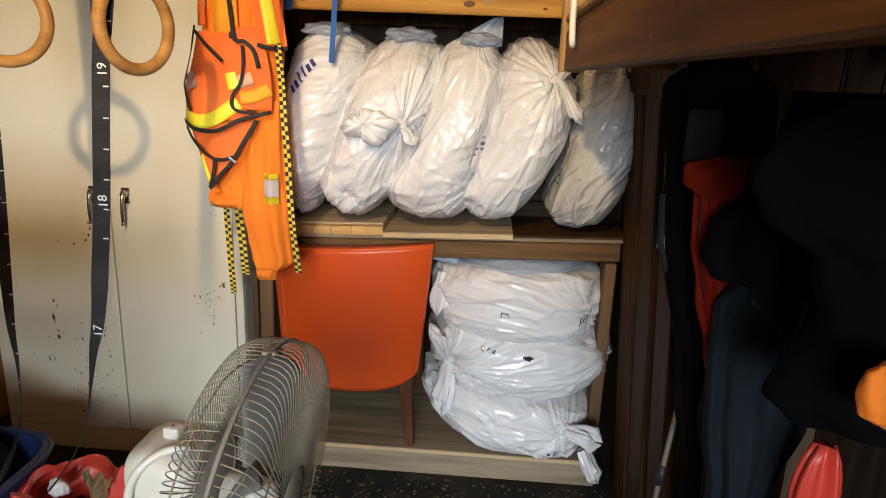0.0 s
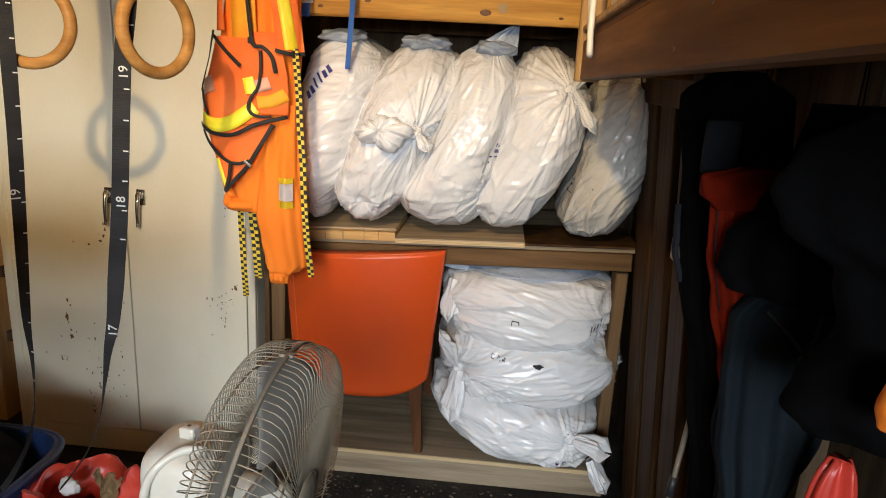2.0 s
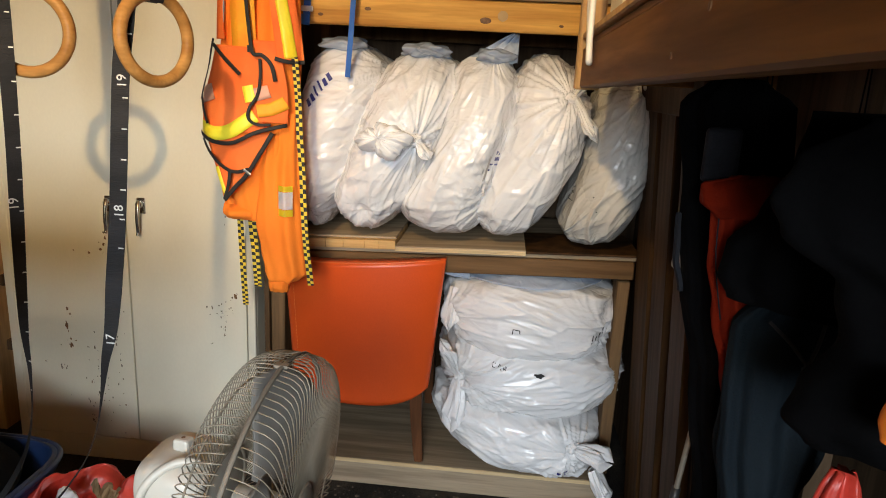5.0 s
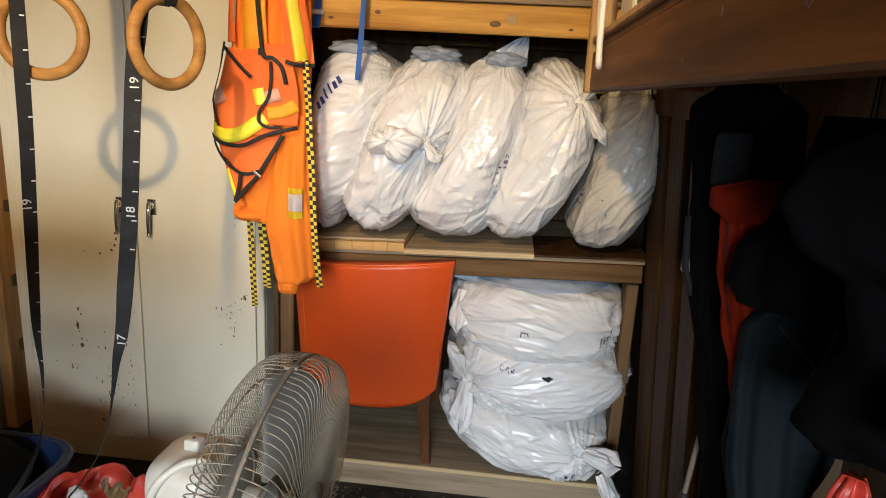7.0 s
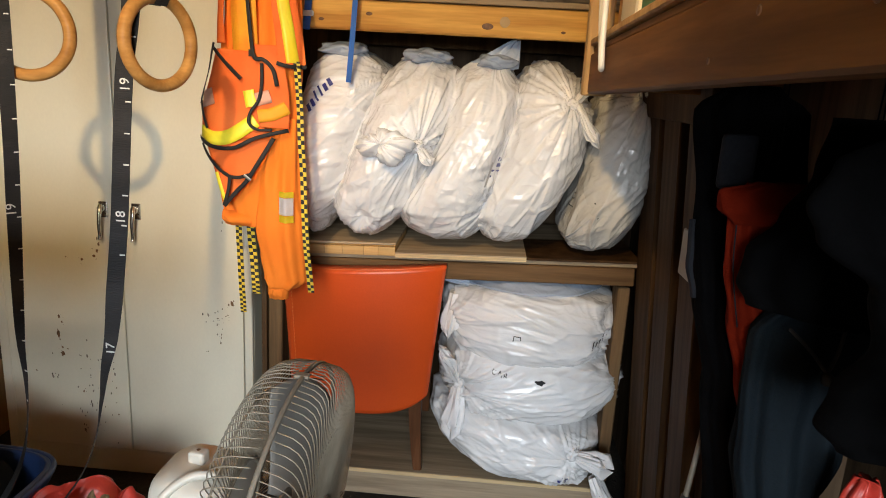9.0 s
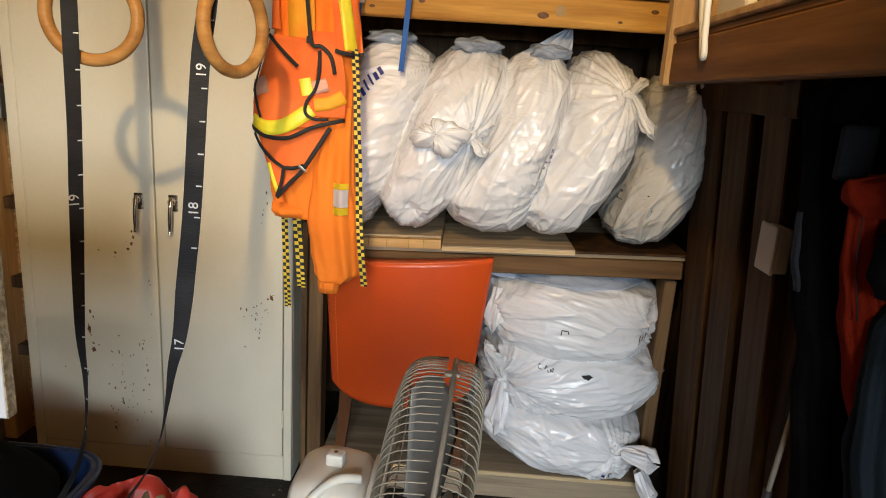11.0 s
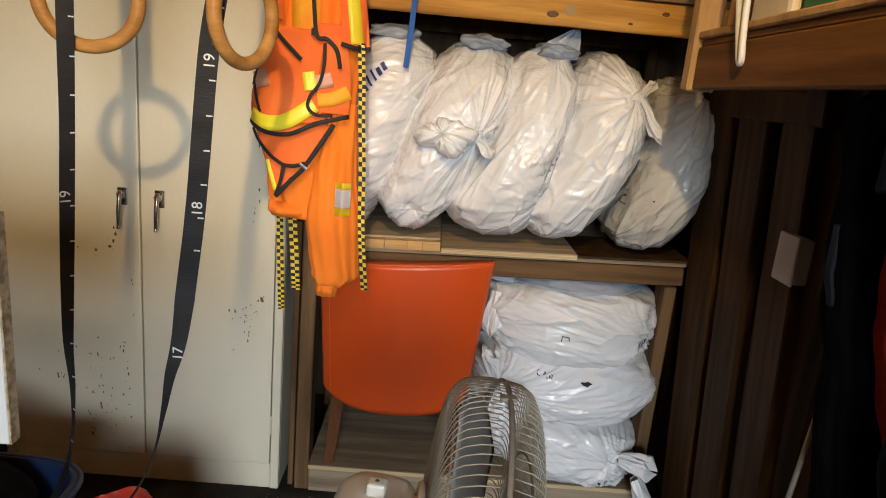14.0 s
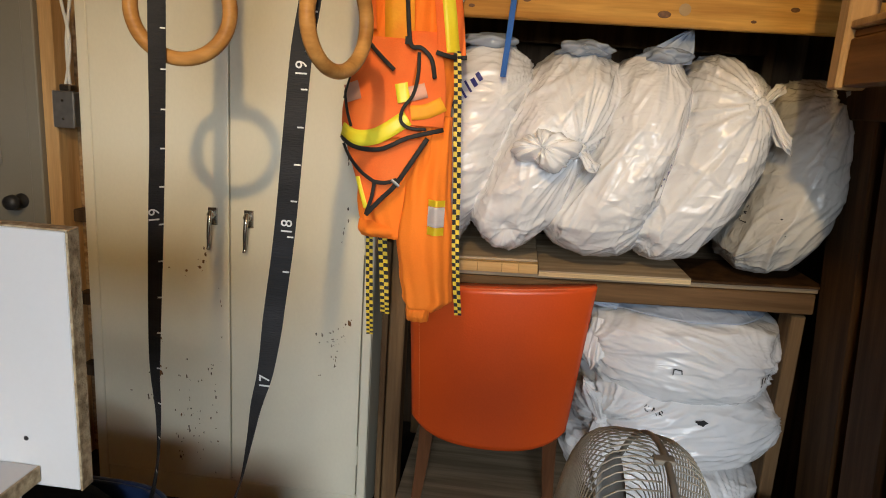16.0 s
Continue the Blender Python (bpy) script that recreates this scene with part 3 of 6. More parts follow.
def profile(rows, z):
    """Left and right at height z along a smooth line through rows (z, left, right) listed from the top."""
    if z >= rows[0][0]:
        return rows[0][1:]
    for i in range(len(rows) - 1):
        a, b = rows[i], rows[i + 1]
        if z >= b[0]:
            p, q = rows[max(0, i - 1)], rows[min(len(rows) - 1, i + 2)]
            t = (a[0] - z) / (a[0] - b[0])
            out = []
            for k in (1, 2):
                ma = (b[k] - p[k]) / (p[0] - b[0]) * (a[0] - b[0]) if i else b[k] - a[k]
                mb = (q[k] - a[k]) / (a[0] - q[0]) * (a[0] - b[0]) if i < len(rows) - 2 else b[k] - a[k]
                out.append((2 * t ** 3 - 3 * t * t + 1) * a[k] + (t ** 3 - 2 * t * t + t) * ma + (3 * t * t - 2 * t ** 3) * b[k] + (t ** 3 - t * t) * mb)
            return out
    return rows[-1][1:]


class Sack:
    """Thin plastic drawn over a tyre: rows (z, left, right) from the top, a centre and half depth in y,
    gathers (x, z, reach, height) from which sharp folds fan out, and a way (x, z) that the long folds run."""

    def __init__(self, rows, yc, depth, seed, gathers, way, round_y=2.4, square=0.74, fold=0.0095, tilt=0.0):
        self.rows, self.yc, self.depth, self.seed, self.gathers, self.way = rows, yc, depth, seed, gathers, way
        self.round_y, self.square, self.fold, self.tilt = round_y, square, fold, tilt
        self.zt, self.zb = rows[0][0], rows[-1][0]
        self.xm = sum(r[1] + r[2] for r in rows) / (2 * len(rows))

    def skin(self, a, z):
        w = (z - self.zb) / (self.zt - self.zb)
        l, r = profile(self.rows, z)
        cap = max(0.0, 1 - abs(2 * w - 1) ** 9) ** 0.5
        dy = self.depth * max(0.0, 1 - abs(2 * w - 1) ** self.round_y) ** (1 / self.round_y)
        c, s = math.cos(a), math.sin(a)
        x = (l + r) / 2 + (r - l) / 2 * cap * math.copysign(abs(c) ** self.square, c)
        y = self.yc + dy * math.copysign(abs(s) ** self.square, s)
        nrm = Vector((c * 0.9, s, (2 * w - 1) ** 3 * 1.1)).normalized()
        return Vector((x, y, z)), nrm

    def height(self, q):
        o = self.seed * 7.31
        d = 0.007 * noise.noise(q * 4.2 + Vector((o, 0, 0)))
        wx, wz = self.way
        bend = noise.noise(q * 3.1 + Vector((0, o, 0)))
        al, ac = q.x * wx + q.z * wz, q.z * wx - q.x * wz
        patch = max(0.0, min(1.0, 0.5 + 1.9 * noise.noise(q * 5.5 + Vector((9, o, 2)))))
        for fa, fc, am, sharp in ((2.2, 13, 1.0, 4.2), (3.6, 27, 0.62, 3.6), (7.0, 58, 0.30, 3.0)):
            n = noise.noise(Vector((al * fa + o, ac * fc + bend * 1.6, q.y * fa * 1.5 - o)))
            d += self.fold * am * (0.25 + 0.75 * patch) * max(0.0, 1 - abs(n) * sharp) ** 1.15
        # flat facets with sharp borders
        v = noise.voronoi(Vector((al * 7 + o + 0.6 * bend, ac * 15, q.y * 7)))[0]
        d += 0.0060 * (1 - 0.7 * patch) * max(0.0, 1 - (v[1] - v[0]) * 4.5)
        for gx, gz, reach, high in self.gathers:
            ex, ez = q.x - gx, q.z - gz
            dist = math.sqrt(ex * ex + ez * ez)
            if dist < 1e-5:
                continue
            ex, ez = ex / dist, ez / dist
            fade = math.exp(-dist / reach) * min(1.0, dist / 0.02)
            for k, am, sharp in ((3.2, 1.0, 3.4), (7.5, 0.6, 3.0), (15.0, 0.28, 2.6)):
                n = noise.noise(Vector((ex * k + o, ez * k - o, dist * 2.4 + 0.8 * bend + k)))
                d += 1.7 * high * am * fade * max(0.0, 1 - abs(n) * sharp) ** 1.2
            d -= 0.016 * math.exp(-(dist / 0.030) ** 2)
        return d

    def place(self, a, z):
        p, n = self.skin(a, z)
        q = p + n * self.height(p)
        q.z = max(q.z, self.zb)
        if self.tilt:
            q.z += self.tilt * (q.x - self.xm)
        return q

    def front(self, x, z):
        """Depth of the front at x and z, and how it faces."""
        zz = z - self.tilt * (x - self.xm)
        l, r = profile(self.rows, zz)
        s = max(-0.97, min(0.97, (2 * x - l - r) / (r - l)))
        c = abs(s) ** (1 / self.square)
        a = -math.acos(max(-1, min(1, math.copysign(c, s))))
        return self.place(a, zz).y

    def mesh(self, nu=250, nv=170):
        bm = bmesh.new()
        def at_uv(u, v):
            a = 2 * math.pi * u
            return self.place(a - 0.3 * math.cos(a), self.zb + (self.zt - self.zb) * (0.5 - 0.5 * math.cos(math.pi * v)))
        grid(bm, at_uv, nu, nv, True)
        bmesh.ops.remove_doubles(bm, verts=bm.verts, dist=0.0003)
        return bm


def sack_tail(bm, at, d, length, r0, r1, seed, sides=72, rows=30, droop=0.0, flat=0.55):
    """The gathered end of a sack: narrow at the knot, flaring into folds."""
    m = along(d, at)
    rnd = random.Random(seed)
    ph = [rnd.uniform(0, 6.28) for _ in range(4)]

    def fn(u, v):
        a = 2 * math.pi * u
        r = r0 + (r1 - r0) * v ** 0.8
        fold = 0.20 * (1 - 2 * abs(math.sin(2.5 * a + ph[0] + 1.2 * v))) + 0.13 * (1 - 2 * abs(math.sin(4.5 * a + ph[1] - 2 * v))) + 0.07 * (1 - 2 * abs(math.sin(9.5 * a + ph[2] + v)))
        r *= 1 + fold * (0.5 + 0.5 * v)
        if v > 0.86:
            r *= 1 - 6.5 * (v - 0.86)
        p = m @ Vector((r * math.cos(a), r * flat * math.sin(a), length * (v + 0.10 * v * math.sin(2 * a + ph[3]) + 0.06 * v * math.sin(5 * a + ph[2]))))
        p.z -= droop * v * v
        return p + Vector(noise.noise_vector(p * 14 + Vector((seed, 0, 0)))) * 0.007 * (0.2 + v)

    grid(bm, fn, sides, rows, True)
    return bm


def crumple(bm, at, size, seed, n=48, rough=1.0):
    """A crumpled knot."""
    def fn(u, v):
        a, f = 2 * math.pi * u, math.pi * v
        p = Vector((math.cos(a) * math.sin(f), math.sin(a) * math.sin(f), math.cos(f)))
        r = 0.8 + 0.3 * noise.noise(p * 1.7 + Vector((seed, 0, 0))) + rough * (0.2 * ridged(p, (3, 3, 3), seed) + 0.08 * ridged(p, (8, 8, 8), seed))
        return Vector(at) + Vector((p.x * size[0], p.y * size[1], p.z * size[2])) * r
    grid(bm, fn, n, n // 2, True)
    return bm


def ruffle(bm, at, axis, big, small, seed, n=110, k=40):
    """A gathered collar of thin plastic: a squashed ring of folds round an open mouth."""
    m = along(axis, at)

    def fn(u, v):
        a, f = 2 * math.pi * u, 2 * math.pi * v
        p = Vector((math.cos(a), math.sin(a), 0))
        fold = 0.48 * ridged(p, (1.7, 1.7, 1), seed) + 0.22 * ridged((p.x, p.y, math.cos(f)), (4.5, 4.5, 1.2), seed + 3) + 0.10 * ridged((p.x, p.y, math.sin(f)), (9, 9, 2), seed)
        r = small * (1 + fold)
        c = big * (1 + 0.55 * noise.noise(p * 1.3 + Vector((seed, 0, 0))))
        return m @ Vector((p.x * (c + r * math.cos(f)), p.y * (c + r * math.cos(f)) * 0.66, r * 0.9 * math.sin(f) + 0.012 * fold))
    vs = [[bm.verts.new(fn(i / n, j / k)) for j in range(k)] for i in range(n)]
    for i in range(n):
        for j in range(k):
            bm.faces.new((vs[i][j], vs[(i + 1) % n][j], vs[(i + 1) % n][(j + 1) % k], vs[i][(j + 1) % k]))
    return bm


def on_sack(bm, sk, keys, width, proud=0.0075):
    """A flat stroke printed on a sack, along keys (x, z)."""
    pts = [Vector((x, 0, z)) for x, z in keys]
    rows = []
    for i in range(len(pts) - 1):
        for k in range(5):
            p = pts[i].lerp(pts[i + 1], k / 4)
            d = (pts[i + 1] - pts[i]).normalized()
            s = Vector((-d.z, 0, d.x)) * width / 2
            rows.append([(p + s), (p - s)])
    vs = [[bm.verts.new((q.x, sk.front(q.x, q.z) - proud, q.z)) for q in r] for r in rows]
    for a, b in zip(vs, vs[1:]):
        bm.faces.new((a[0], a[1], b[1], b[0]))
    return bm


def print_bars(sk, ob, at, run, rise, count, mat, name="printed_bar", tall=(2, 3)):
    """Maker's lettering as plain slanted bars; run is the step from bar to bar, rise the height of one."""
    for i in range(count):
        p = (at[0] + run[0] * i, at[1] + run[1] * i)
        h = 1.45 if i in tall else 1.0
        part(name, on_sack(bmesh.new(), sk, [p, (p[0] + rise[0] * h, p[1] + rise[1] * h)], math.hypot(*run) * (0.32 if i in tall else 0.62)), mat, ob)


def scrawl(sk, ob, at, run, size, mat):
    """Three hand-drawn capitals, C A R."""
    ux, uz = run
    strokes = (((0.8, 0.9), (0.3, 1.0), (0.0, 0.6), (0.1, 0.15), (0.7, 0.0)), ((1.3, 0.0), (1.75, 1.0), (2.2, 0.0)), ((1.45, 0.35), (2.05, 0.38)),
               ((2.7, 0.0), (2.75, 1.0), (3.3, 0.85), (3.2, 0.5), (2.8, 0.45), (3.4, 0.0)))
    bm = bmesh.new()
    for st in strokes:
        on_sack(bm, sk, [(at[0] + size * (a * ux - b * uz), at[1] + size * (a * uz + b * ux)) for a, b in st], size * 0.17)
    part("handwriting", bm, mat, ob, "hand-drawn black capitals")


def upright_bags():
    label = "white plastic sack holding a tyre, standing on the shelf"
    soiled = "soiled greyish plastic sack holding a tyre, leaning at the shelf end"
    specs = {
        1: (M_BAG, 3.275, 0.300, ((1.632, -0.446, -0.337), (1.580, -0.502, -0.275), (1.500, -0.522, -0.259), (1.380, -0.546, -0.303), (1.250, -0.563, -0.344), (1.100, -0.576, -0.405), (1.030, -0.560, -0.437), (0.992, -0.522, -0.468)),
            ((-0.245, 1.545, 0.20, 0.0055), (-0.50, 1.05, 0.14, 0.004)), (0.93, 0.36)),
        2: (M_BAG, 3.250, 0.305, ((1.622, -0.191, -0.071), (1.575, -0.242, -0.023), (1.500, -0.283, -0.010), (1.420, -0.318, -0.034), (1.310, -0.354, -0.077), (1.220, -0.386, -0.115), (1.120, -0.422, -0.164), (1.040, -0.381, -0.218), (0.994, -0.337, -0.251)),
            ((-0.126, 1.330, 0.22, 0.0085), (-0.30, 1.09, 0.09, 0.003)), (0.40, 0.92)),
        3: (M_BAG, 3.245, 0.305, ((1.615, 0.026, 0.129), (1.570, -0.017, 0.170), (1.500, -0.031, 0.194), (1.420, -0.055, 0.186), (1.300, -0.093, 0.160), (1.200, -0.140, 0.138), (1.110, -0.203, 0.116), (1.040, -0.175, 0.097), (0.994, -0.120, 0.053)),
            ((0.112, 1.145, 0.15, 0.0060), (0.10, 1.60, 0.08, 0.004)), (0.36, 0.93)),
        4: (M_BAG, 3.262, 0.300, ((1.612, 0.221, 0.319), (1.575, 0.186, 0.363), (1.500, 0.173, 0.406), (1.400, 0.160, 0.422), (1.280, 0.124, 0.392), (1.180, 0.080, 0.357), (1.090, 0.037, 0.305), (1.030, 0.075, 0.259), (0.996, 0.118, 0.227)),
            ((0.345, 1.485, 0.24, 0.0075), (0.10, 1.07, 0.08, 0.003)), (0.45, 0.89)),
        5: (M_BAGD, 3.262, 0.282, ((1.560, 0.489, 0.596), (1.515, 0.457, 0.628), (1.410, 0.448, 0.644), (1.320, 0.431, 0.641), (1.200, 0.403, 0.628), (1.090, 0.368, 0.598), (1.030, 0.364, 0.574), (0.990, 0.379, 0.552)),
            ((0.585, 1.515, 0.22, 0.0065), (0.365, 1.02, 0.10, 0.005)), (0.55, 0.83)),
    }
    for seed, (mat, yc, depth, rows, gathers, way) in specs.items():
        sk = Sack(rows, yc, depth, seed, gathers, way)
        ob = empty("tyre_bag", (sk.xm, yc, rows[-1][0]))
        tagged(ob, label if seed != 5 else soiled, "bagged tyre", "bagged tyres on the shelf")
        part("sack", sk.mesh(), mat, ob, smooth=True)
        xt = (rows[1][1] + rows[1][2]) / 2
        yt = yc - depth * 0.55
        if seed < 4:
            # thin bluish slack of the sack over the top
            hw = (rows[1][2] - rows[1][1]) / 2
            part("sack_end", crumple(bmesh.new(), (xt + {1: -0.01, 2: 0.01, 3: 0.02}[seed], yt + 0.05, rows[0][0] - 0.016), (hw * 0.86, 0.13, 0.034), seed + 40, 90, 0.13), M_BAGB, ob, "thin bluish slack end", True)
        if seed == 3:
            def flap(u, v, xt=xt, y=yt, z=rows[0][0] - 0.035):
                base = Vector((xt - 0.085 + 0.185 * u, y + 0.03 + 0.015 * math.sin(6 * u), z + 0.01 * math.sin(3.1 * u)))
                tip = Vector((xt + 0.075 + 0.026 * u, y + 0.05, z + 0.100 - 0.012 * abs(u - 0.7)))
                p = base.lerp(tip, v)
                return p + Vector((0, 0.018 * ridged((u * 3 - v, v, 0), (1, 1, 1), 3) - 0.012 * math.sin(v * 3.14), 0.004 * math.sin(u * 20)))
            part("sack_flap", shell_sheet(bmesh.new(), flap, 40, 26, (0, 0.003, 0)), M_BAGB, ob, "thin bluish pointed flap", True)
        if seed == 1:
            print_bars(sk, ob, (-0.468, 1.418), (0.0125, 0.0165), (-0.015, 0.020), 6, M_INK)
        if seed == 2:
            k = Vector((-0.126, sk.front(-0.126, 1.33) - 0.012, 1.330))
            part("knot", crumple(bmesh.new(), k, (0.026, 0.022, 0.022), 3, 56, 0.7), mat, ob, "tied sack knot", True)
            y = sk.front(-0.215, 1.325)
            part("sack_end", ruffle(bmesh.new(), (-0.212, y - 0.022, 1.326), (-0.30, -0.90, 0.30), 0.034, 0.032, 5), mat, ob, "open ruffled sack end", True)
            part("torn_hole", lathe(bmesh.new(), [(0.021, 0.0), (0.016, 0.003), (0.004, 0.004)], 9, along((-0.25, -0.93, 0.22), (-0.214, y - 0.026, 1.327))), M_MARK, ob, "small dark opening")
            part("sack_end", sack_tail(bmesh.new(), k, (-0.80, -0.45, 0.0), 0.060, 0.018, 0.036, 26, 72, 24, 0, 0.8), mat, ob, smooth=True)
            part("sack_end", sack_tail(bmesh.new(), k + Vector((0.010, -0.004, -0.006)), (0.62, -0.35, -0.70), 0.060, 0.016, 0.030, 22, 64, 22), mat, ob, smooth=True)
        if seed == 3:
            print_bars(sk, ob, (0.132, 1.205), (0.0045, 0.0185), (-0.0235, 0.006), 6, M_INK)
            part("small_print", on_sack(bmesh.new(), sk, [(0.094, 1.215), (0.120, 1.315)], 0.006), M_GREYP, ob)
            part("corner_flap", sack_tail(bmesh.new(), (0.090, sk.front(0.10, 1.14) + 0.004, 1.150), (0.72, -0.12, -0.60), 0.095, 0.012, 0.034, 31, 64, 24, 0, 0.35), mat, ob, smooth=True)
        if seed == 4:
            k = Vector((0.350, sk.front(0.345, 1.485) - 0.006, 1.487))
            part("knot", crumple(bmesh.new(), k, (0.024, 0.020, 0.022), 5, 56, 0.7), mat, ob, "tied sack knot", True)
            part("sack_end", sack_tail(bmesh.new(), k + Vector((0.012, -0.004, -0.004)), (0.50, -0.10, -0.86), 0.135, 0.018, 0.036, 23, 80, 30), mat, ob, smooth=True)
            part("sack_end", sack_tail(bmesh.new(), k + Vector((0.010, 0, 0.006)), (0.60, -0.05, 0.70), 0.048, 0.016, 0.028, 24, 64, 22), mat, ob, smooth=True)
        if seed == 5:
            part("sack_end", sack_tail(bmesh.new(), (0.575, 3.06, 1.525), (0.85, -0.30, 0.28), 0.105, 0.022, 0.030, 35, 64, 24, 0, 0.35), mat, ob, smooth=True)
            scrawl(sk, ob, (0.394, 1.145), (0.45, 0.89), 0.016, M_MARK)
            for dx, dz in ((0.0, 0.0), (0.012, -0.045), (-0.03, 0.03)):
                part("speck", on_sack(bmesh.new(), sk, [(0.445 + dx, 1.180 + dz), (0.448 + dx, 1.183 + dz)], 0.004), M_MARK, ob)


upright_bags()


def stacked_bags():
    mat = M_BAG
    specs = {
        31: (3.335, 0.305, ((0.372, 0.010, 0.575), (0.345, -0.035, 0.600), (0.27, -0.050, 0.612), (0.20, -0.025, 0.605), (0.15, 0.02, 0.590), (0.130, 0.07, 0.56)), ((0.46, 0.265, 0.17, 0.008), (0.0, 0.36, 0.10, 0.004)), (0.97, -0.24), -0.14),
        32: (3.340, 0.310, ((0.612, 0.030, 0.570), (0.590, -0.005, 0.605), (0.51, -0.015, 0.655), (0.43, -0.005, 0.635), (0.37, 0.03, 0.590), (0.345, 0.07, 0.55)), ((0.056, 0.479, 0.26, 0.009), (0.63, 0.525, 0.13, 0.006)), (0.97, 0.22), 0.0),
        33: (3.340, 0.310, ((0.850, 0.030, 0.540), (0.825, -0.012, 0.580), (0.75, -0.030, 0.600), (0.66, -0.015, 0.600), (0.59, 0.02, 0.570), (0.556, 0.07, 0.53)), ((0.005, 0.70, 0.16, 0.005), (0.55, 0.66, 0.14, 0.006)), (0.985, -0.16), 0.0),
    }
    for seed, (yc, depth, rows, gathers, way, tilt) in specs.items():
        sk = Sack(rows, yc, depth, seed, gathers, way, 3.6, 0.86, 0.0150 if seed == 33 else 0.0115, tilt)
        ob = empty("tyre_bag", (sk.xm, yc, 0.1155 if seed == 31 else rows[-1][0]))
        tagged(ob, "white plastic sack holding a tyre, stacked on the bottom deck", "bagged tyre", "stacked bagged tyres")
        part("sack", sk.mesh(280, 130), mat, ob, smooth=True)
        if seed == 31:
            k = Vector((0.475, sk.front(0.475, 0.27) - 0.010, 0.268))
            part("knot", crumple(bmesh.new(), k, (0.028, 0.024, 0.026), 6, 56, 0.7), mat, ob, "tied sack knot", True)
            part("sack_end", sack_tail(bmesh.new(), k + Vector((0.015, -0.010, 0.0)), (0.90, -0.40, 0.02), 0.110, 0.026, 0.060, 41, 96, 34, 0.015, 0.75), mat, ob, smooth=True)
            part("sack_end", sack_tail(bmesh.new(), k + Vector((0.070, -0.035, -0.055)), (0.45, -0.25, -0.86), 0.120, 0.026, 0.046, 42, 80, 30, 0.0, 0.6), mat, ob, smooth=True)
            for i in range(5):
                a = i * 1.2566 + 0.4
                part("printed_mark", on_sack(bmesh.new(), sk, [(0.447 + 0.006 * math.cos(a), 0.168 + 0.006 * math.sin(a)), (0.447 + 0.022 * math.cos(a), 0.168 + 0.018 * math.sin(a))], 0.008), M_INK, ob)
        if seed == 32:
            k = Vector((0.050, sk.front(0.056, 0.479) - 0.006, 0.479))
            part("knot", crumple(bmesh.new(), k, (0.022, 0.022, 0.026), 7, 56, 0.7), mat, ob, "tied sack knot", True)
            part("sack_end", sack_tail(bmesh.new(), k + Vector((-0.008, -0.004, 0.010)), (-0.42, -0.22, 0.88), 0.140, 0.020, 0.046, 43, 80, 32), mat, ob, smooth=True)
            part("sack_end", sack_tail(bmesh.new(), k + Vector((0.0, -0.008, -0.010)), (-0.10, -0.22, -0.96), 0.170, 0.020, 0.050, 44, 80, 34), mat, ob, smooth=True)
            sp = bmesh.new()
            y = sk.front(0.331, 0.545)
            rim = [sp.verts.new((0.331 + 0.017 * math.cos(a) * (1 + 0.3 * math.sin(3 * a)), y - 0.006, 0.545 + 0.009 * math.sin(a) * (1 + 0.3 * math.cos(5 * a)))) for a in [i * 0.4189 for i in range(15)]]
            sp.faces.new(rim)
            part("torn_hole", sp, M_MARK, ob, "small torn black hole")
            scrawl(sk, ob, (0.165, 0.556), (0.99, -0.10), 0.015, M_MARK)
        if seed == 33:
            part("sack_end", sack_tail(bmesh.new(), (0.015, 3.16, 0.80), (-0.12, -0.25, -0.95), 0.15, 0.020, 0.036, 46, 72, 28, 0, 0.6), mat, ob, smooth=True)
            part("sack_end", sack_tail(bmesh.new(), (0.06, 3.17, 0.850), (-0.93, -0.15, 0.22), 0.11, 0.030, 0.026, 47, 64, 24, 0, 0.6), M_BAGB, ob, smooth=True)

            def fold(u, v, yc=yc):
                a = radians(196 + 150 * u)
                r = 0.275 - 0.125 * v + 0.010 * noise.noise(Vector((u * 4, v * 3, 5)))
                z = 0.836 + 0.030 * math.sin(v * 2.6) + 0.010 * ridged((u * 5, v * 3, 0), (1, 1, 1), 3)
                return Vector((0.285 + r * math.cos(a), yc + r * math.sin(a), z))
            part("folded_top", shell_sheet(bmesh.new(), fold, 100, 20, (0, 0, -0.002)), M_BAGB, ob, "bluish folded sack top", True)
            for i, h in enumerate((0.030, 0.016, 0.018, 0.028)):
                part("printed_bar", on_sack(bmesh.new(), sk, [(0.505 + 0.013 * i, 0.655 + 0.008 * i), (0.510 + 0.013 * i, 0.655 + 0.008 * i + h)], 0.004), M_MARK, ob)
            part("marker_dash", on_sack(bmesh.new(), sk, [(0.226, 0.690), (0.228, 0.708), (0.250, 0.706), (0.252, 0.694)], 0.003), M_MARK, ob)


stacked_bags()


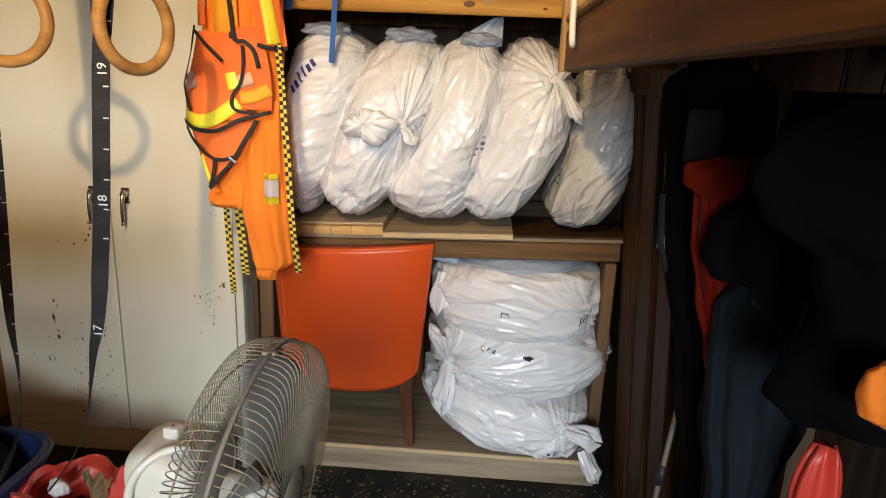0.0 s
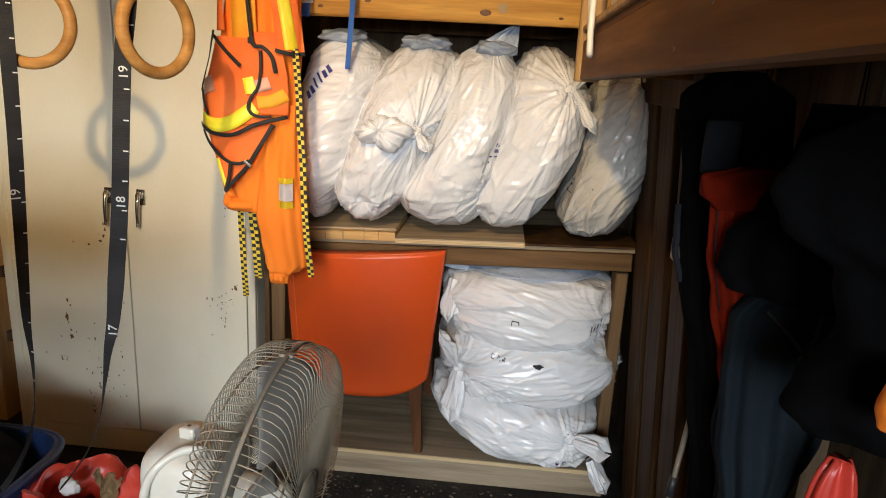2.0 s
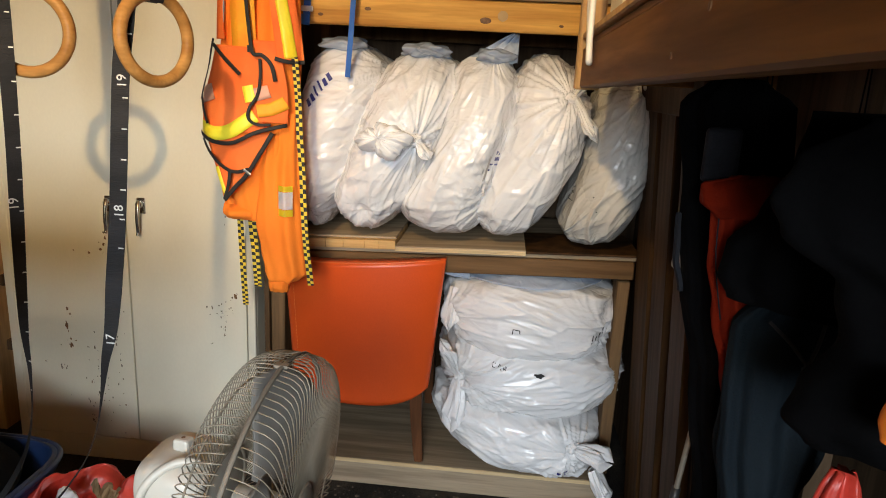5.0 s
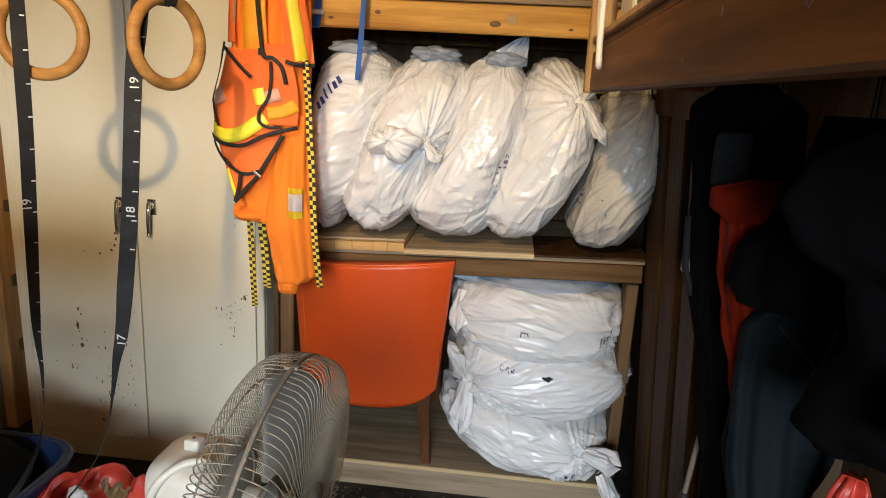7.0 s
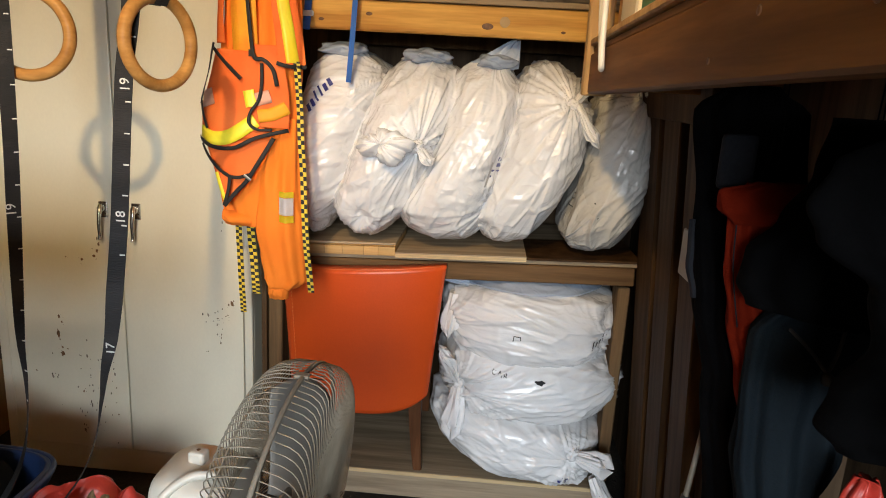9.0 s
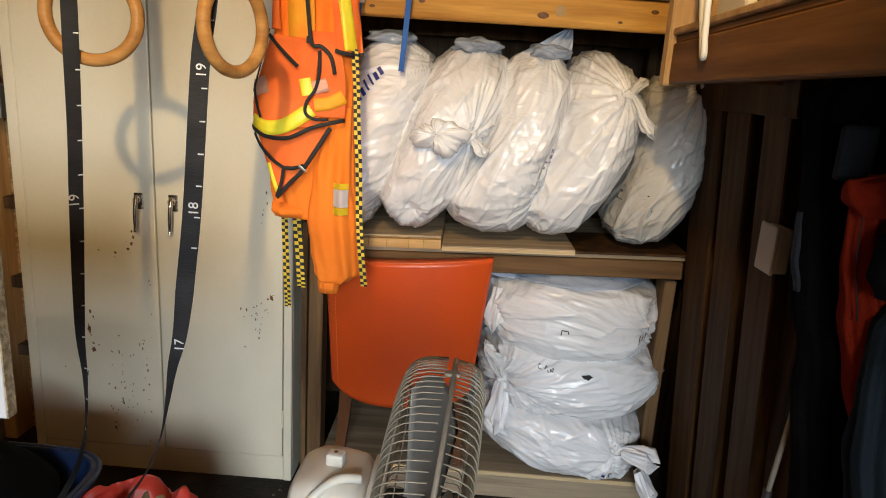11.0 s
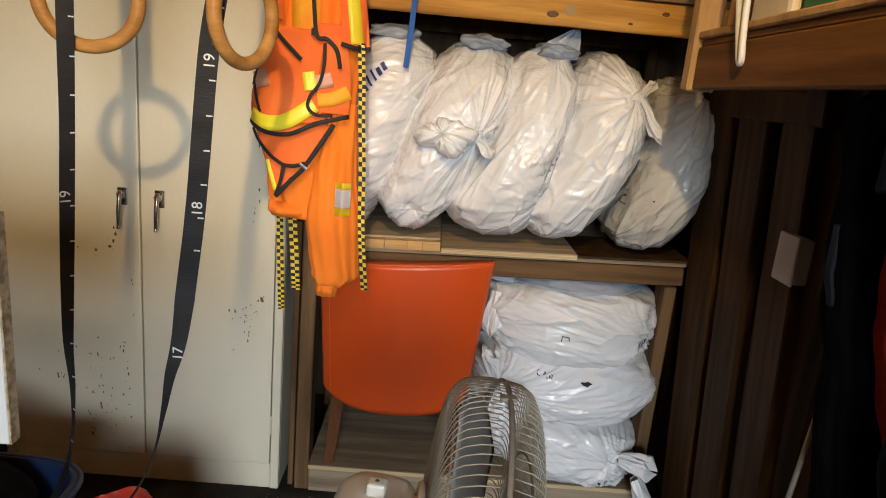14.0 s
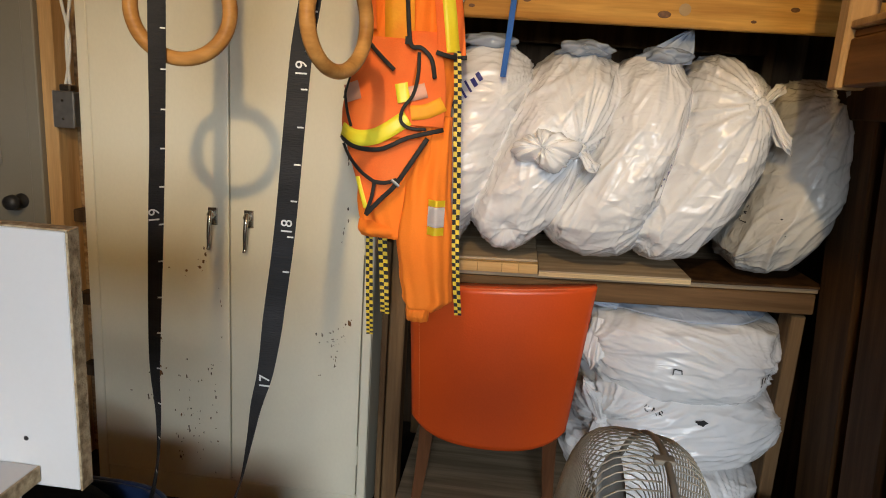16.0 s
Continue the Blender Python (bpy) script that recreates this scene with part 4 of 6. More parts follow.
# ---- orange chair ----
def chair():
    ob = empty("dining_chair", (-0.30, 3.30, 0.1145))
    tagged(ob, "orange leatherette dining chair with dark legs, back to the room", "chair")

    def back(off):
        def fn(u, v):
            # v up; bowed in plan, flared to the top
            z = 0.385 + (0.905 - 0.385) * v
            half = 0.248 + 0.036 * v ** 1.2
            s = 2 * u - 1
            edge = abs(s) ** 8
            cut = 0.05 * (1 - v) ** 6 * abs(s) ** 4
            x = -0.308 + 0.008 * v + s * half
            y = FY - 0.095 + 0.050 * s * s + 0.02 * (1 - v) + off + 0.010 * edge * (1 if off < 0.02 else -1)
            return Vector((x, y, z + cut + 0.02 * s * v - 0.012 * (1 - v) * (1 - s * s)))
        return fn
    bm = bmesh.new()
    f, r = back(0), back(0.065)
    n, k = 41, 36
    A = grid(bm, f, n, k)
    B = grid(bm, r, n, k)
    for i in range(n - 1):
        bm.faces.new((A[i][0], A[i + 1][0], B[i + 1][0], B[i][0]))
        bm.faces.new((A[i][-1], A[i + 1][-1], B[i + 1][-1], B[i][-1]))
    for j in range(k - 1):
        bm.faces.new((A[0][j], A[0][j + 1], B[0][j + 1], B[0][j]))
        bm.faces.new((A[-1][j], A[-1][j + 1], B[-1][j + 1], B[-1][j]))
    es = [e for e in bm.edges if len(e.link_faces) == 2 and e.calc_face_angle(0) > 1.0]
    bmesh.ops.bevel(bm, geom=es, offset=0.010, segments=3, affect="EDGES", profile=0.5)
    part("backrest", bm, M_CHAIR, ob, smooth=True)
    part("top_piping", tube(bmesh.new(), [f(i / 30, 1) + Vector((0, 0.004, 0.0005)) for i in range(1, 30)], 0.0032, 8), M_CHAIRE, ob, smooth=True)
    st = bmesh.new()
    for j in range(34):
        p, q = f(0.055, 0.03 + j * 0.028), f(0.055, 0.03 + j * 0.028 + 0.016)
        tube(st, [p - Vector((0, 0.0015, 0)), q - Vector((0, 0.0015, 0))], 0.0011, 5)
    part("stitching", st, M_THREAD, ob, "orange seam stitching")
    part("seat", boxed((-0.54, 3.10, 0.46), (-0.075, 3.60, 0.56), 0.03, None, 3), M_CHAIR, ob, smooth=True)
    part("seat_frame", boxed((-0.53, 3.10, 0.405), (-0.085, 3.60, 0.459), 0.006), M_LEG, ob)
    for x0, x1, yt, yb in ((-0.505, -0.530, 3.115, 3.125), (-0.105, -0.085, 3.115, 3.125), (-0.505, -0.51, 3.58, 3.60), (-0.105, -0.10, 3.58, 3.60)):
        bm = bmesh.new()
        rows = []
        for t in (0, 0.2, 0.5, 0.8, 1):
            x, y, z, w = x0 + (x1 - x0) * t ** 1.6, yt + (yb - yt) * t, 0.43 - (0.43 - 0.1145) * t, 0.024 - 0.008 * t
            rows.append([bm.verts.new((x + a * w, y + b * w, z)) for a, b in ((-1, -1), (1, -1), (1, 1), (-1, 1))])
        for p, q in zip(rows, rows[1:]):
            for i in range(4):
                bm.faces.new((p[i], p[(i + 1) % 4], q[(i + 1) % 4], q[i]))
        bm.faces.new(rows[0]), bm.faces.new(rows[-1])
        bmesh.ops.bevel(bm, geom=[e for e in bm.edges if abs(e.verts[0].co.z - e.verts[1].co.z) > 0.02], offset=0.004, segments=2, affect="EDGES")
        part("leg", bm, M_LEG, ob)


chair()


# ---- fan ----
def fan():
    c, R = Vector((-0.151, 1.690, 0.903)), 0.229
    ax = Vector((0.994, -0.038, -0.107)).normalized()
    ob = empty("pedestal_fan", (-0.20, 1.75, 0))
    tagged(ob, "old white pedestal fan with a dusty wire guard", "fan")
    m = along(ax, c)

    def dome(depth, hub, n, name, flat):
        for i in range(n):
            a = 2 * math.pi * i / n
            pts = []
            for k in range(11):
                t = k / 10
                r = hub + (R - hub) * math.sin(t * math.pi / 2) ** 0.9
                h = depth * (1 - t ** 4.5 * 0.86) if not flat else depth * (1 - t ** 6 * 0.9)
                tw = a + 0.10 * (1 - t)
                pts.append(m @ Vector((r * math.cos(tw), r * math.sin(tw), h)))
            wires.append((name, pts))
    wires = []
    dome(0.046, 0.045, 120, "front_wire", True)
    dome(-0.070, 0.075, 120, "back_wire", False)
    front = part("front_guard", tube(bmesh.new(), [m @ Vector((0.047 * math.cos(a), 0.047 * math.sin(a), 0.046)) for a in [2 * math.pi * i / 40 for i in range(40)]], 0.003, 6, True), M_WIRE, ob, smooth=True)
    back = part("back_guard", tube(bmesh.new(), [m @ Vector((0.077 * math.cos(a), 0.077 * math.sin(a), -0.070)) for a in [2 * math.pi * i / 40 for i in range(40)]], 0.003, 6, True), M_WIRE, ob, smooth=True)
    for name, pts in wires:
        part(name, tube(bmesh.new(), pts, 0.0009, 5), M_WIRE, front if name == "front_wire" else back, smooth=True)
    for q, h, r, p in ((0.62, 0.0445, 0.0016, front), (0.80, -0.058, 0.0016, back)):
        part("hoop", tube(bmesh.new(), [m @ Vector((R * q * math.cos(a), R * q * math.sin(a), h)) for a in [2 * math.pi * i / 64 for i in range(64)]], r, 5, True), M_WIRE, p, smooth=True)
    rim = bmesh.new()
    ring = [m @ Vector((R * math.cos(a), R * math.sin(a), 0)) for a in [2 * math.pi * i / 96 for i in range(96)]]
    prof = [(R - 0.002, -0.003), (R + 0.0015, -0.003), (R + 0.0025, 0), (R + 0.0015, 0.003), (R - 0.002, 0.003)]
    rs = [[rim.verts.new(m @ Vector((r * math.cos(2 * math.pi * i / 96), r * math.sin(2 * math.pi * i / 96), h))) for r, h in prof] for i in range(96)]
    for i in range(96):
        for j in range(5):
            rim.faces.new((rs[i][j], rs[(i + 1) % 96][j], rs[(i + 1) % 96][(j + 1) % 5], rs[i][(j + 1) % 5]))
    part("rim_band", rim, M_RIM, ob, "steel clamping band", True)
    part("rim_clip", boxed((-0.010, -0.006, -0.002), (0.010, 0.006, 0.003), 0.001, Matrix.Translation(c + Vector((0.022, 0, R - 0.002)))), M_RIM, ob, "small steel clip")
    part("front_cap", lathe(bmesh.new(), [(0.048, 0.042), (0.048, 0.048), (0.040, 0.053), (0.012, 0.055), (0.002, 0.055)], 32, m), M_RIM, ob, "dark round guard badge", True)
    part("hub", lathe(bmesh.new(), [(0.028, -0.05), (0.030, -0.01), (0.024, 0.02), (0.004, 0.028)], 24, m), M_FANW, ob, smooth=True)
    for i in range(3):
        a0 = 0.5 + i * 2.0944
        bm = bmesh.new()

        def blade(u, v):
            r = 0.034 + 0.172 * u
            w = 0.55 + 0.35 * math.sin(u * 2.6)
            a = a0 + (v - 0.5) * w * 1.5 + 0.35 * u
            h = -0.015 + (0.5 - v) * 0.075 * (0.6 + 0.4 * u)
            rr = r * (1 - 0.10 * (2 * v - 1) ** 2 * u)
            return m @ Vector((rr * math.cos(a), rr * math.sin(a), h))
        shell_sheet(bm, blade, 16, 14, ax * 0.003)
        part("blade", bm, M_BLADE, ob, smooth=True)
    # motor housing: rounded, deeper than wide
    bm = bmesh.new()
    secs = [(-0.074, 0.055), (-0.080, 0.066), (-0.090, 0.074), (-0.125, 0.076), (-0.150, 0.074), (-0.172, 0.062), (-0.180, 0.045), (-0.184, 0.012)]

    def shell(u, v):
        i = min(int(v * (len(secs) - 1)), len(secs) - 2)
        t = v * (len(secs) - 1) - i
        h, r = (secs[i][q] * (1 - t) + secs[i + 1][q] * t for q in (0, 1))
        a = 2 * math.pi * u
        sx = math.copysign(abs(math.cos(a)) ** 0.45, math.cos(a))
        sy = math.copysign(abs(math.sin(a)) ** 0.45, math.sin(a))
        q = c + ax * h
        side = Vector((ax.y, -ax.x, 0))
        return q + side * r * 0.88 * sx + Vector((0, 0, 1)) * (r * 0.98 * sy - 0.002)
    grid(bm, shell, 48, 30, True)
    part("motor_housing", bm, M_FANW, ob, smooth=True)
    part("mount_plate", lathe(bmesh.new(), [(0.082, -0.082), (0.085, -0.076), (0.078, -0.071), (0.05, -0.069)], 36, m), M_FANW, ob, smooth=True)
    knob = c - ax * 0.125 + Vector((0, 0, 0.0725))
    kb = boxed((-0.012, -0.010, -0.004), (0.012, 0.010, 0.016), 0.004, Matrix.Translation(knob) @ pose(0, 0, 0, 0, 0, -8), 2)
    part("oscillation_knob", kb, M_FANW, ob, "white push knob")
    part("knob_hole", lathe(bmesh.new(), [(0.003, 0.0162), (0.002, 0.0168)], 12, Matrix.Translation(knob)), M_RUST, ob)
    side = Vector((ax.y, -ax.x, 0))
    pts = curve_pts([c - ax * 0.085 + side * 0.03 + Vector((0, 0, 0.076)), c - ax * 0.115 + side * 0.042 + Vector((0, 0, 0.075)), c - ax * 0.145 + side * 0.064 + Vector((0, 0, 0.05)), c - ax * 0.16 + side * 0.070 + Vector((0, 0, 0.0)), c - ax * 0.16 + side * 0.068 + Vector((0, 0, -0.10)), c - ax * 0.15 + side * 0.04 + Vector((0, 0, -0.28))], 40)
    part("power_cord", tube(bmesh.new(), pts, 0.0062, 10), M_FANW, ob, "aged white power cord", True)
    b = c - ax * 0.135
    part("neck", boxed((-0.03, -0.03, -0.19), (0.03, 0.03, -0.07), 0.01, Matrix.Translation(b), 2), M_FANW, ob)
    part("pole", lathe(bmesh.new(), [(0.016, 0.03), (0.016, 0.45), (0.022, 0.451), (0.022, 0.72)], 24, pose(b.x, b.y, 0)), M_FANW, ob, smooth=True)
    part("base", lathe(bmesh.new(), [(0.20, 0.0), (0.205, 0.012), (0.19, 0.025), (0.06, 0.04), (0.03, 0.06)], 48, pose(b.x, b.y, 0)), M_FANW, ob, smooth=True)


fan()


# ---- gymnastic rings and their webbing straps ----
def rings():
    for at, yaw, topx in (((-0.949, 2.372, 1.580), 10, -0.949), ((-0.637, 2.360, 1.574), 70, -0.637)):
        ob = empty("gymnastic_ring", at)
        tagged(ob, "varnished wooden gymnastic ring on a black webbing strap", "gymnastic ring", "gymnastic rings")
        m = pose(*at, 90, 0, yaw)
        R = 0.093
        part("ring", tube(bmesh.new(), [m @ Vector((R * math.cos(a), R * math.sin(a), 0)) for a in [2 * math.pi * i / 72 for i in range(72)]], 0.0142, 14, True), M_RING, ob, smooth=True)
        side = m.to_3x3() @ Vector((0, 0, 1))
        top = Vector(at) + Vector((0, 0, R))
        pts = [top + side * 0.016 + Vector((0, 0, -0.004)), top + side * 0.012 + Vector((0, 0, 0.02)), top + side * 0.004 + Vector((0, 0, 0.06)), Vector((topx, at[1], CEIL - 0.001))]
        pts2 = [top - side * 0.016 + Vector((0, 0, -0.004)), top - side * 0.012 + Vector((0, 0, 0.02)), top - side * 0.004 + Vector((0, 0, 0.06))]
        loop = [pts2[2], pts2[1], pts2[0], top - side * 0.008 + Vector((0, 0, -0.0165)), top + side * 0.008 + Vector((0, 0, -0.0165))] + pts
        part("strap", tube(bmesh.new(), loop, 0, flat=(0.034, 0.002, tuple(side))), M_WEB, ob)


rings()


def strap_tails():
    left = [(-0.972, 2.345, CEIL - 0.001), (-0.974, 2.34, 1.90), (-0.980, 2.335, 1.41), (-0.987, 2.33, 1.18), (-0.993, 2.325, 0.99), (-0.994, 2.32, 0.86), (-0.987, 2.315, 0.76), (-0.990, 2.31, 0.65), (-1.008, 2.30, 0.55), (-1.05, 2.29, 0.46), (-1.09, 2.285, 0.40)]
    right = [(-0.645, 2.32, CEIL - 0.001), (-0.660, 2.31, 1.80), (-0.687, 2.295, 1.487), (-0.705, 2.28, 1.20), (-0.722, 2.275, 1.04), (-0.737, 2.27, 0.912), (-0.757, 2.27, 0.83), (-0.771, 2.27, 0.75), (-0.792, 2.27, 0.65), (-0.828, 2.27, 0.56), (-0.880, 2.27, 0.48), (-0.93, 2.29, 0.42)]
    for keys, marks, width, turn in ((left, (("19", 1.185),), 0.032, 0.55), (right, (("19", 1.480), ("18", 1.194), ("17", 0.885)), 0.040, 0.0)):
        ob = empty("strap_tail", keys[-1])
        tagged(ob, "long black numbered webbing tail hanging to the floor", "strap", "strap tails")
        pts = curve_pts(keys, 90)
        bm = bmesh.new()
        rows = []
        for i, p in enumerate(pts):
            t = i / (len(pts) - 1)
            zz = p.z
            tw = turn + (0 if zz > 0.90 else -min(1.12, (0.90 - zz) * 4.5))
            if turn:
                tw += 0.5 * math.sin(zz * 6)
            d = (pts[min(i + 1, len(pts) - 1)] - pts[max(i - 1, 0)]).normalized()
            s = Vector((math.cos(tw), math.sin(tw), 0))
            s = (s - d * s.dot(d)).normalized()
            nn = d.cross(s)
            wd = width * (max(0.55, min(1, 1 - (1.25 - zz) * 0.8)) if turn else max(0.28, min(1, 1 - (1.0 - zz) * 2.2)))
            rows.append([bm.verts.new(p + s * a * wd / 2 + nn * b * 0.001) for a, b in ((-1, -1), (1, -1), (1, 1), (-1, 1))])
        for a, b in zip(rows, rows[1:]):
            for j in range(4):
                bm.faces.new((a[j], a[(j + 1) % 4], b[(j + 1) % 4], b[j]))
        bm.faces.new(rows[0]), bm.faces.new(rows[-1])
        part("webbing", bm, M_WEB, ob)

        def on(z):
            return min(pts, key=lambda p: abs(p.z - z) + (9 if p.z > 2.2 else 0))
        tick = bmesh.new()
        z0 = marks[0][1]
        for k in range(-11, 7):
            z = z0 + 0.032 - k * 0.0672 if not turn else z0 - 0.02 + k * 0.075
            if 0.60 < z < 1.9:
                p = on(z)
                tw = turn + (0 if z > 0.90 else -min(1.12, (0.90 - z) * 4.5)) + (0.5 * math.sin(z * 6) if turn else 0)
                s = Vector((math.cos(tw), math.sin(tw), 0))
                q = Vector((p.x, p.y, z)) + Vector((s.y, -s.x, 0)) * 0.0018
                lx = (z - p.z) * 0.08
                tube(tick, [q + s * (width * 0.16 + lx), q + s * (width * 0.46 + lx)], 0, flat=(0.0028, 0.0012, (s.y, -s.x, 0)))
        tagged(part("tick_scale", tick, M_WHITE, ob, "white tick marks"), kind="stuff")
        for text, z in marks:
            p = on(z)
            tw = turn + 0.5 * math.sin(z * 6) if turn else 0
            letters("number", text, 0.030, Matrix.Translation((p.x + 0.004, p.y - 0.0022 - (0.01 if turn else 0), z)) @ pose(0, 0, 0, 90, 0, math.degrees(tw)) @ pose(0, 0, 0, 0, 0, 90), M_WHITE, ob)


strap_tails()


# ---- hanging clothes ----
def rows_at(rows, z):
    """Left and right at height z, from rows (z, left, right) listed from the top."""
    if z >= rows[0][0]:
        return rows[0][1:]
    for a, b in zip(rows, rows[1:]):
        if z >= b[0]:
            t = (a[0] - z) / (a[0] - b[0])
            t = t * t * (3 - 2 * t)
            return tuple(p + (q - p) * t for p, q in zip(a[1:], b[1:]))
    return rows[-1][1:]


def garment(bm, rows, y0, depth, seed, folds=7, amp=0.012, nu=84, nz=64, slant=0.0):
    """A hanging garment: a closed cloth body with folds that run down it; slant leans its depth along x."""
    zt, zb = rows[0][0], rows[-1][0]
    rnd = random.Random(seed)
    ph = [rnd.uniform(0, 6.28) for _ in range(3)]

    def fn(u, v):
        z = zt + (zb - zt) * v
        l, r = rows_at(rows, z)
        a = 2 * math.pi * u
        hw = (r - l) / 2
        x = (l + r) / 2 + hw * math.copysign(abs(math.cos(a)) ** 0.85, math.cos(a))
        y = y0 + depth * math.sin(a) * min(1, 0.35 + 1.6 * min(v, 1 - v * 0.85))
        n = Vector((math.cos(a) * 0.4, math.sin(a), 0))
        d = amp * (math.sin(folds * a + ph[0] + 2.5 * v + 2 * noise.noise(Vector((x * 6, z * 3, seed)))) * 0.6 + math.sin(folds * 1.9 * a + ph[1] - 3 * v) * 0.35)
        d += amp * 0.9 * noise.noise(Vector((x * 9, y * 9, z * 7 + seed))) + amp * 0.35 * ridged((x, y, z), (16, 16, 9), seed)
        return Vector((x, y, z)) + n * d + Vector((slant * (y - y0), 0, 0))

    vs = grid(bm, fn, nu, nz, True)
    bm.faces.new([vs[i][0] for i in range(nu)])
    bm.faces.new([vs[i][-1] for i in range(nu)][::-1])
    return bm


HOOD = [(1.98, -0.60, -0.55), (1.93, -0.66, -0.50), (1.70, -0.685, -0.462), (1.56, -0.70, -0.462), (1.39, -0.738, -0.475), (1.18, -0.708, -0.476), (1.07, -0.690, -0.455)]


def cloth_front(x, z, off=0.0, y0=2.86, depth=0.062):
    l, r = rows_at(HOOD, z)
    s = max(-1, min(1, (2 * x - l - r) / (r - l + 0.03)))
    return y0 - depth * math.sqrt(max(0.0, 1 - s * s)) - 0.016 - off + 0.010 * noise.noise(Vector((x * 9, z * 6, 4)))


def ribbon(bm, keys, width, off, n=40, thick=0.0016):
    """A band laid on the hanging clothes along keys (x, z)."""
    pts = curve_pts([(x, 0, z) for x, z in keys], n)
    rows = []
    for i, p in enumerate(pts):
        d = (pts[min(i + 1, len(pts) - 1)] - pts[max(i - 1, 0)]).normalized()
        s = Vector((-d.z, 0, d.x))
        row = []
        for q, o in ((-0.5, 0), (-0.17, 0), (0.17, 0), (0.5, 0), (0.5, thick), (0.17, thick), (-0.17, thick), (-0.5, thick)):
            w = p + s * width * q
            row.append(bm.verts.new((w.x, cloth_front(w.x, w.z, off + o), w.z)))
        rows.append(row)
    for a, b in zip(rows, rows[1:]):
        for j in range(8):
            bm.faces.new((a[j], a[(j + 1) % 8], b[(j + 1) % 8], b[j]))
    bm.faces.new(rows[0][::-1]), bm.faces.new(rows[-1])
    return bm


def sheet(bm, left, right, off, n=30, thick=0.0018):
    """A cloth panel on the hanging clothes between two edge lines of (x, z) keys."""
    a, b = curve_pts([(x, 0, z) for x, z in left], n), curve_pts([(x, 0, z) for x, z in right], n)
    k = min(len(a), len(b))

    def fn(u, v):
        i = min(int(round(u * (k - 1))), k - 1)
        p = a[i].lerp(b[i], v)
        return Vector((p.x, cloth_front(p.x, p.z, off) + 0.005 * noise.noise(Vector((p.x * 22, p.z * 9, 7))), p.z))
    return shell_sheet(bm, fn, k, 26, (0, thick, 0))


def hi_vis():
    hk = empty("hanging_hook", (-0.575, 2.86, 1.97))
    tagged(hk, "steel wire hook under the ceiling", "hook")
    part("wire", tube(bmesh.new(), curve_pts([(-0.575, 2.86, CEIL - 0.001), (-0.575, 2.86, 2.06), (-0.60, 2.86, 2.03), (-0.575, 2.86, 1.985), (-0.55, 2.86, 2.01)], 40), 0.003, 8), M_STEEL, hk, smooth=True)
    ob = empty("hooded_sweatshirt", (-0.58, 2.86, 0.85))
    tagged(ob, "fluorescent orange safety sweatshirt hanging from a hook", "sweatshirt")
    part("body", garment(bmesh.new(), HOOD, 2.86, 0.062, 3, 8, 0.011, 110, 90), M_HOOD, ob, smooth=True)
    part("hem", garment(bmesh.new(), [(1.115, -0.700, -0.585), (1.09, -0.700, -0.585), (1.072, -0.690, -0.59)], 2.845, 0.045, 5, 6, 0.004, 60, 12), M_HOOD, ob, "ribbed hem", True)
    sl = [(1.40, -0.555, -0.462), (1.20, -0.58, -0.455), (1.08, -0.590, -0.440), (0.98, -0.580, -0.438), (0.91, -0.566, -0.436), (0.885, -0.552, -0.465)]
    part("sleeve", garment(bmesh.new(), sl, 2.835, 0.05, 6, 5, 0.011, 80, 70), M_HOOD, ob, "hanging sleeve", True)
    part("cuff", garment(bmesh.new(), [(0.90, -0.555, -0.487), (0.87, -0.556, -0.492), (0.846, -0.553, -0.494)], 2.835, 0.030, 7, 9, 0.003, 60, 14), M_HOOD, ob, "ribbed cuff", True)
    for z0, z1, mat, nm in ((1.192, 1.175, M_LIME, "yellow_band"), (1.174, 1.122, M_SILV, "silver_band"), (1.121, 1.100, M_LIME, "yellow_band")):
        def fn(u, v, z0=z0, z1=z1):
            x = -0.504 + 0.043 * u
            return Vector((x + 0.004 * (1.14 - z0), 2.766 + 0.012 * (2 * u - 1) ** 2 + 0.003 * math.sin(9 * u), z0 + (z1 - z0) * v))
        bm = bmesh.new()
        grid(bm, fn, 12, 6)
        bmesh.ops.solidify(bm, geom=bm.faces[:], thickness=0.002)
        part(nm, bm, mat, ob, "reflective sleeve band", True)

    vest = empty("safety_vest", (-0.60, 2.80, 1.14))
    tagged(vest, "orange mesh safety vest with yellow tape and black binding", "vest")
    vp = [("back_panel", [(-0.690, 1.585), (-0.735, 1.47), (-0.753, 1.39), (-0.742, 1.335)], [(-0.545, 1.58), (-0.56, 1.47), (-0.565, 1.41), (-0.53, 1.345)], 0.010, M_MESH),
          ("side_panel", [(-0.575, 1.60), (-0.545, 1.50), (-0.565, 1.42), (-0.560, 1.375)], [(-0.50, 1.60), (-0.482, 1.50), (-0.478, 1.43), (-0.480, 1.372)], 0.016, M_MESH),
          ("lower_flap", [(-0.735, 1.318), (-0.715, 1.265), (-0.69, 1.20), (-0.668, 1.148)], [(-0.525, 1.342), (-0.565, 1.275), (-0.612, 1.20), (-0.660, 1.143)], 0.004, M_MESH),
          ("lapel", [(-0.545, 1.93), (-0.53, 1.78), (-0.512, 1.64), (-0.502, 1.552)], [(-0.47, 1.93), (-0.465, 1.78), (-0.448, 1.64), (-0.437, 1.548)], 0.022, M_MESH),
          ("shoulder_panel", [(-0.69, 1.93), (-0.690, 1.80), (-0.688, 1.70), (-0.690, 1.60)], [(-0.635, 1.93), (-0.65, 1.80), (-0.665, 1.70), (-0.660, 1.60)], 0.008, M_MESH)]
    for nm, l, r, off, mat in vp:
        part(nm, sheet(bmesh.new(), l, r, off), mat, vest, smooth=True)
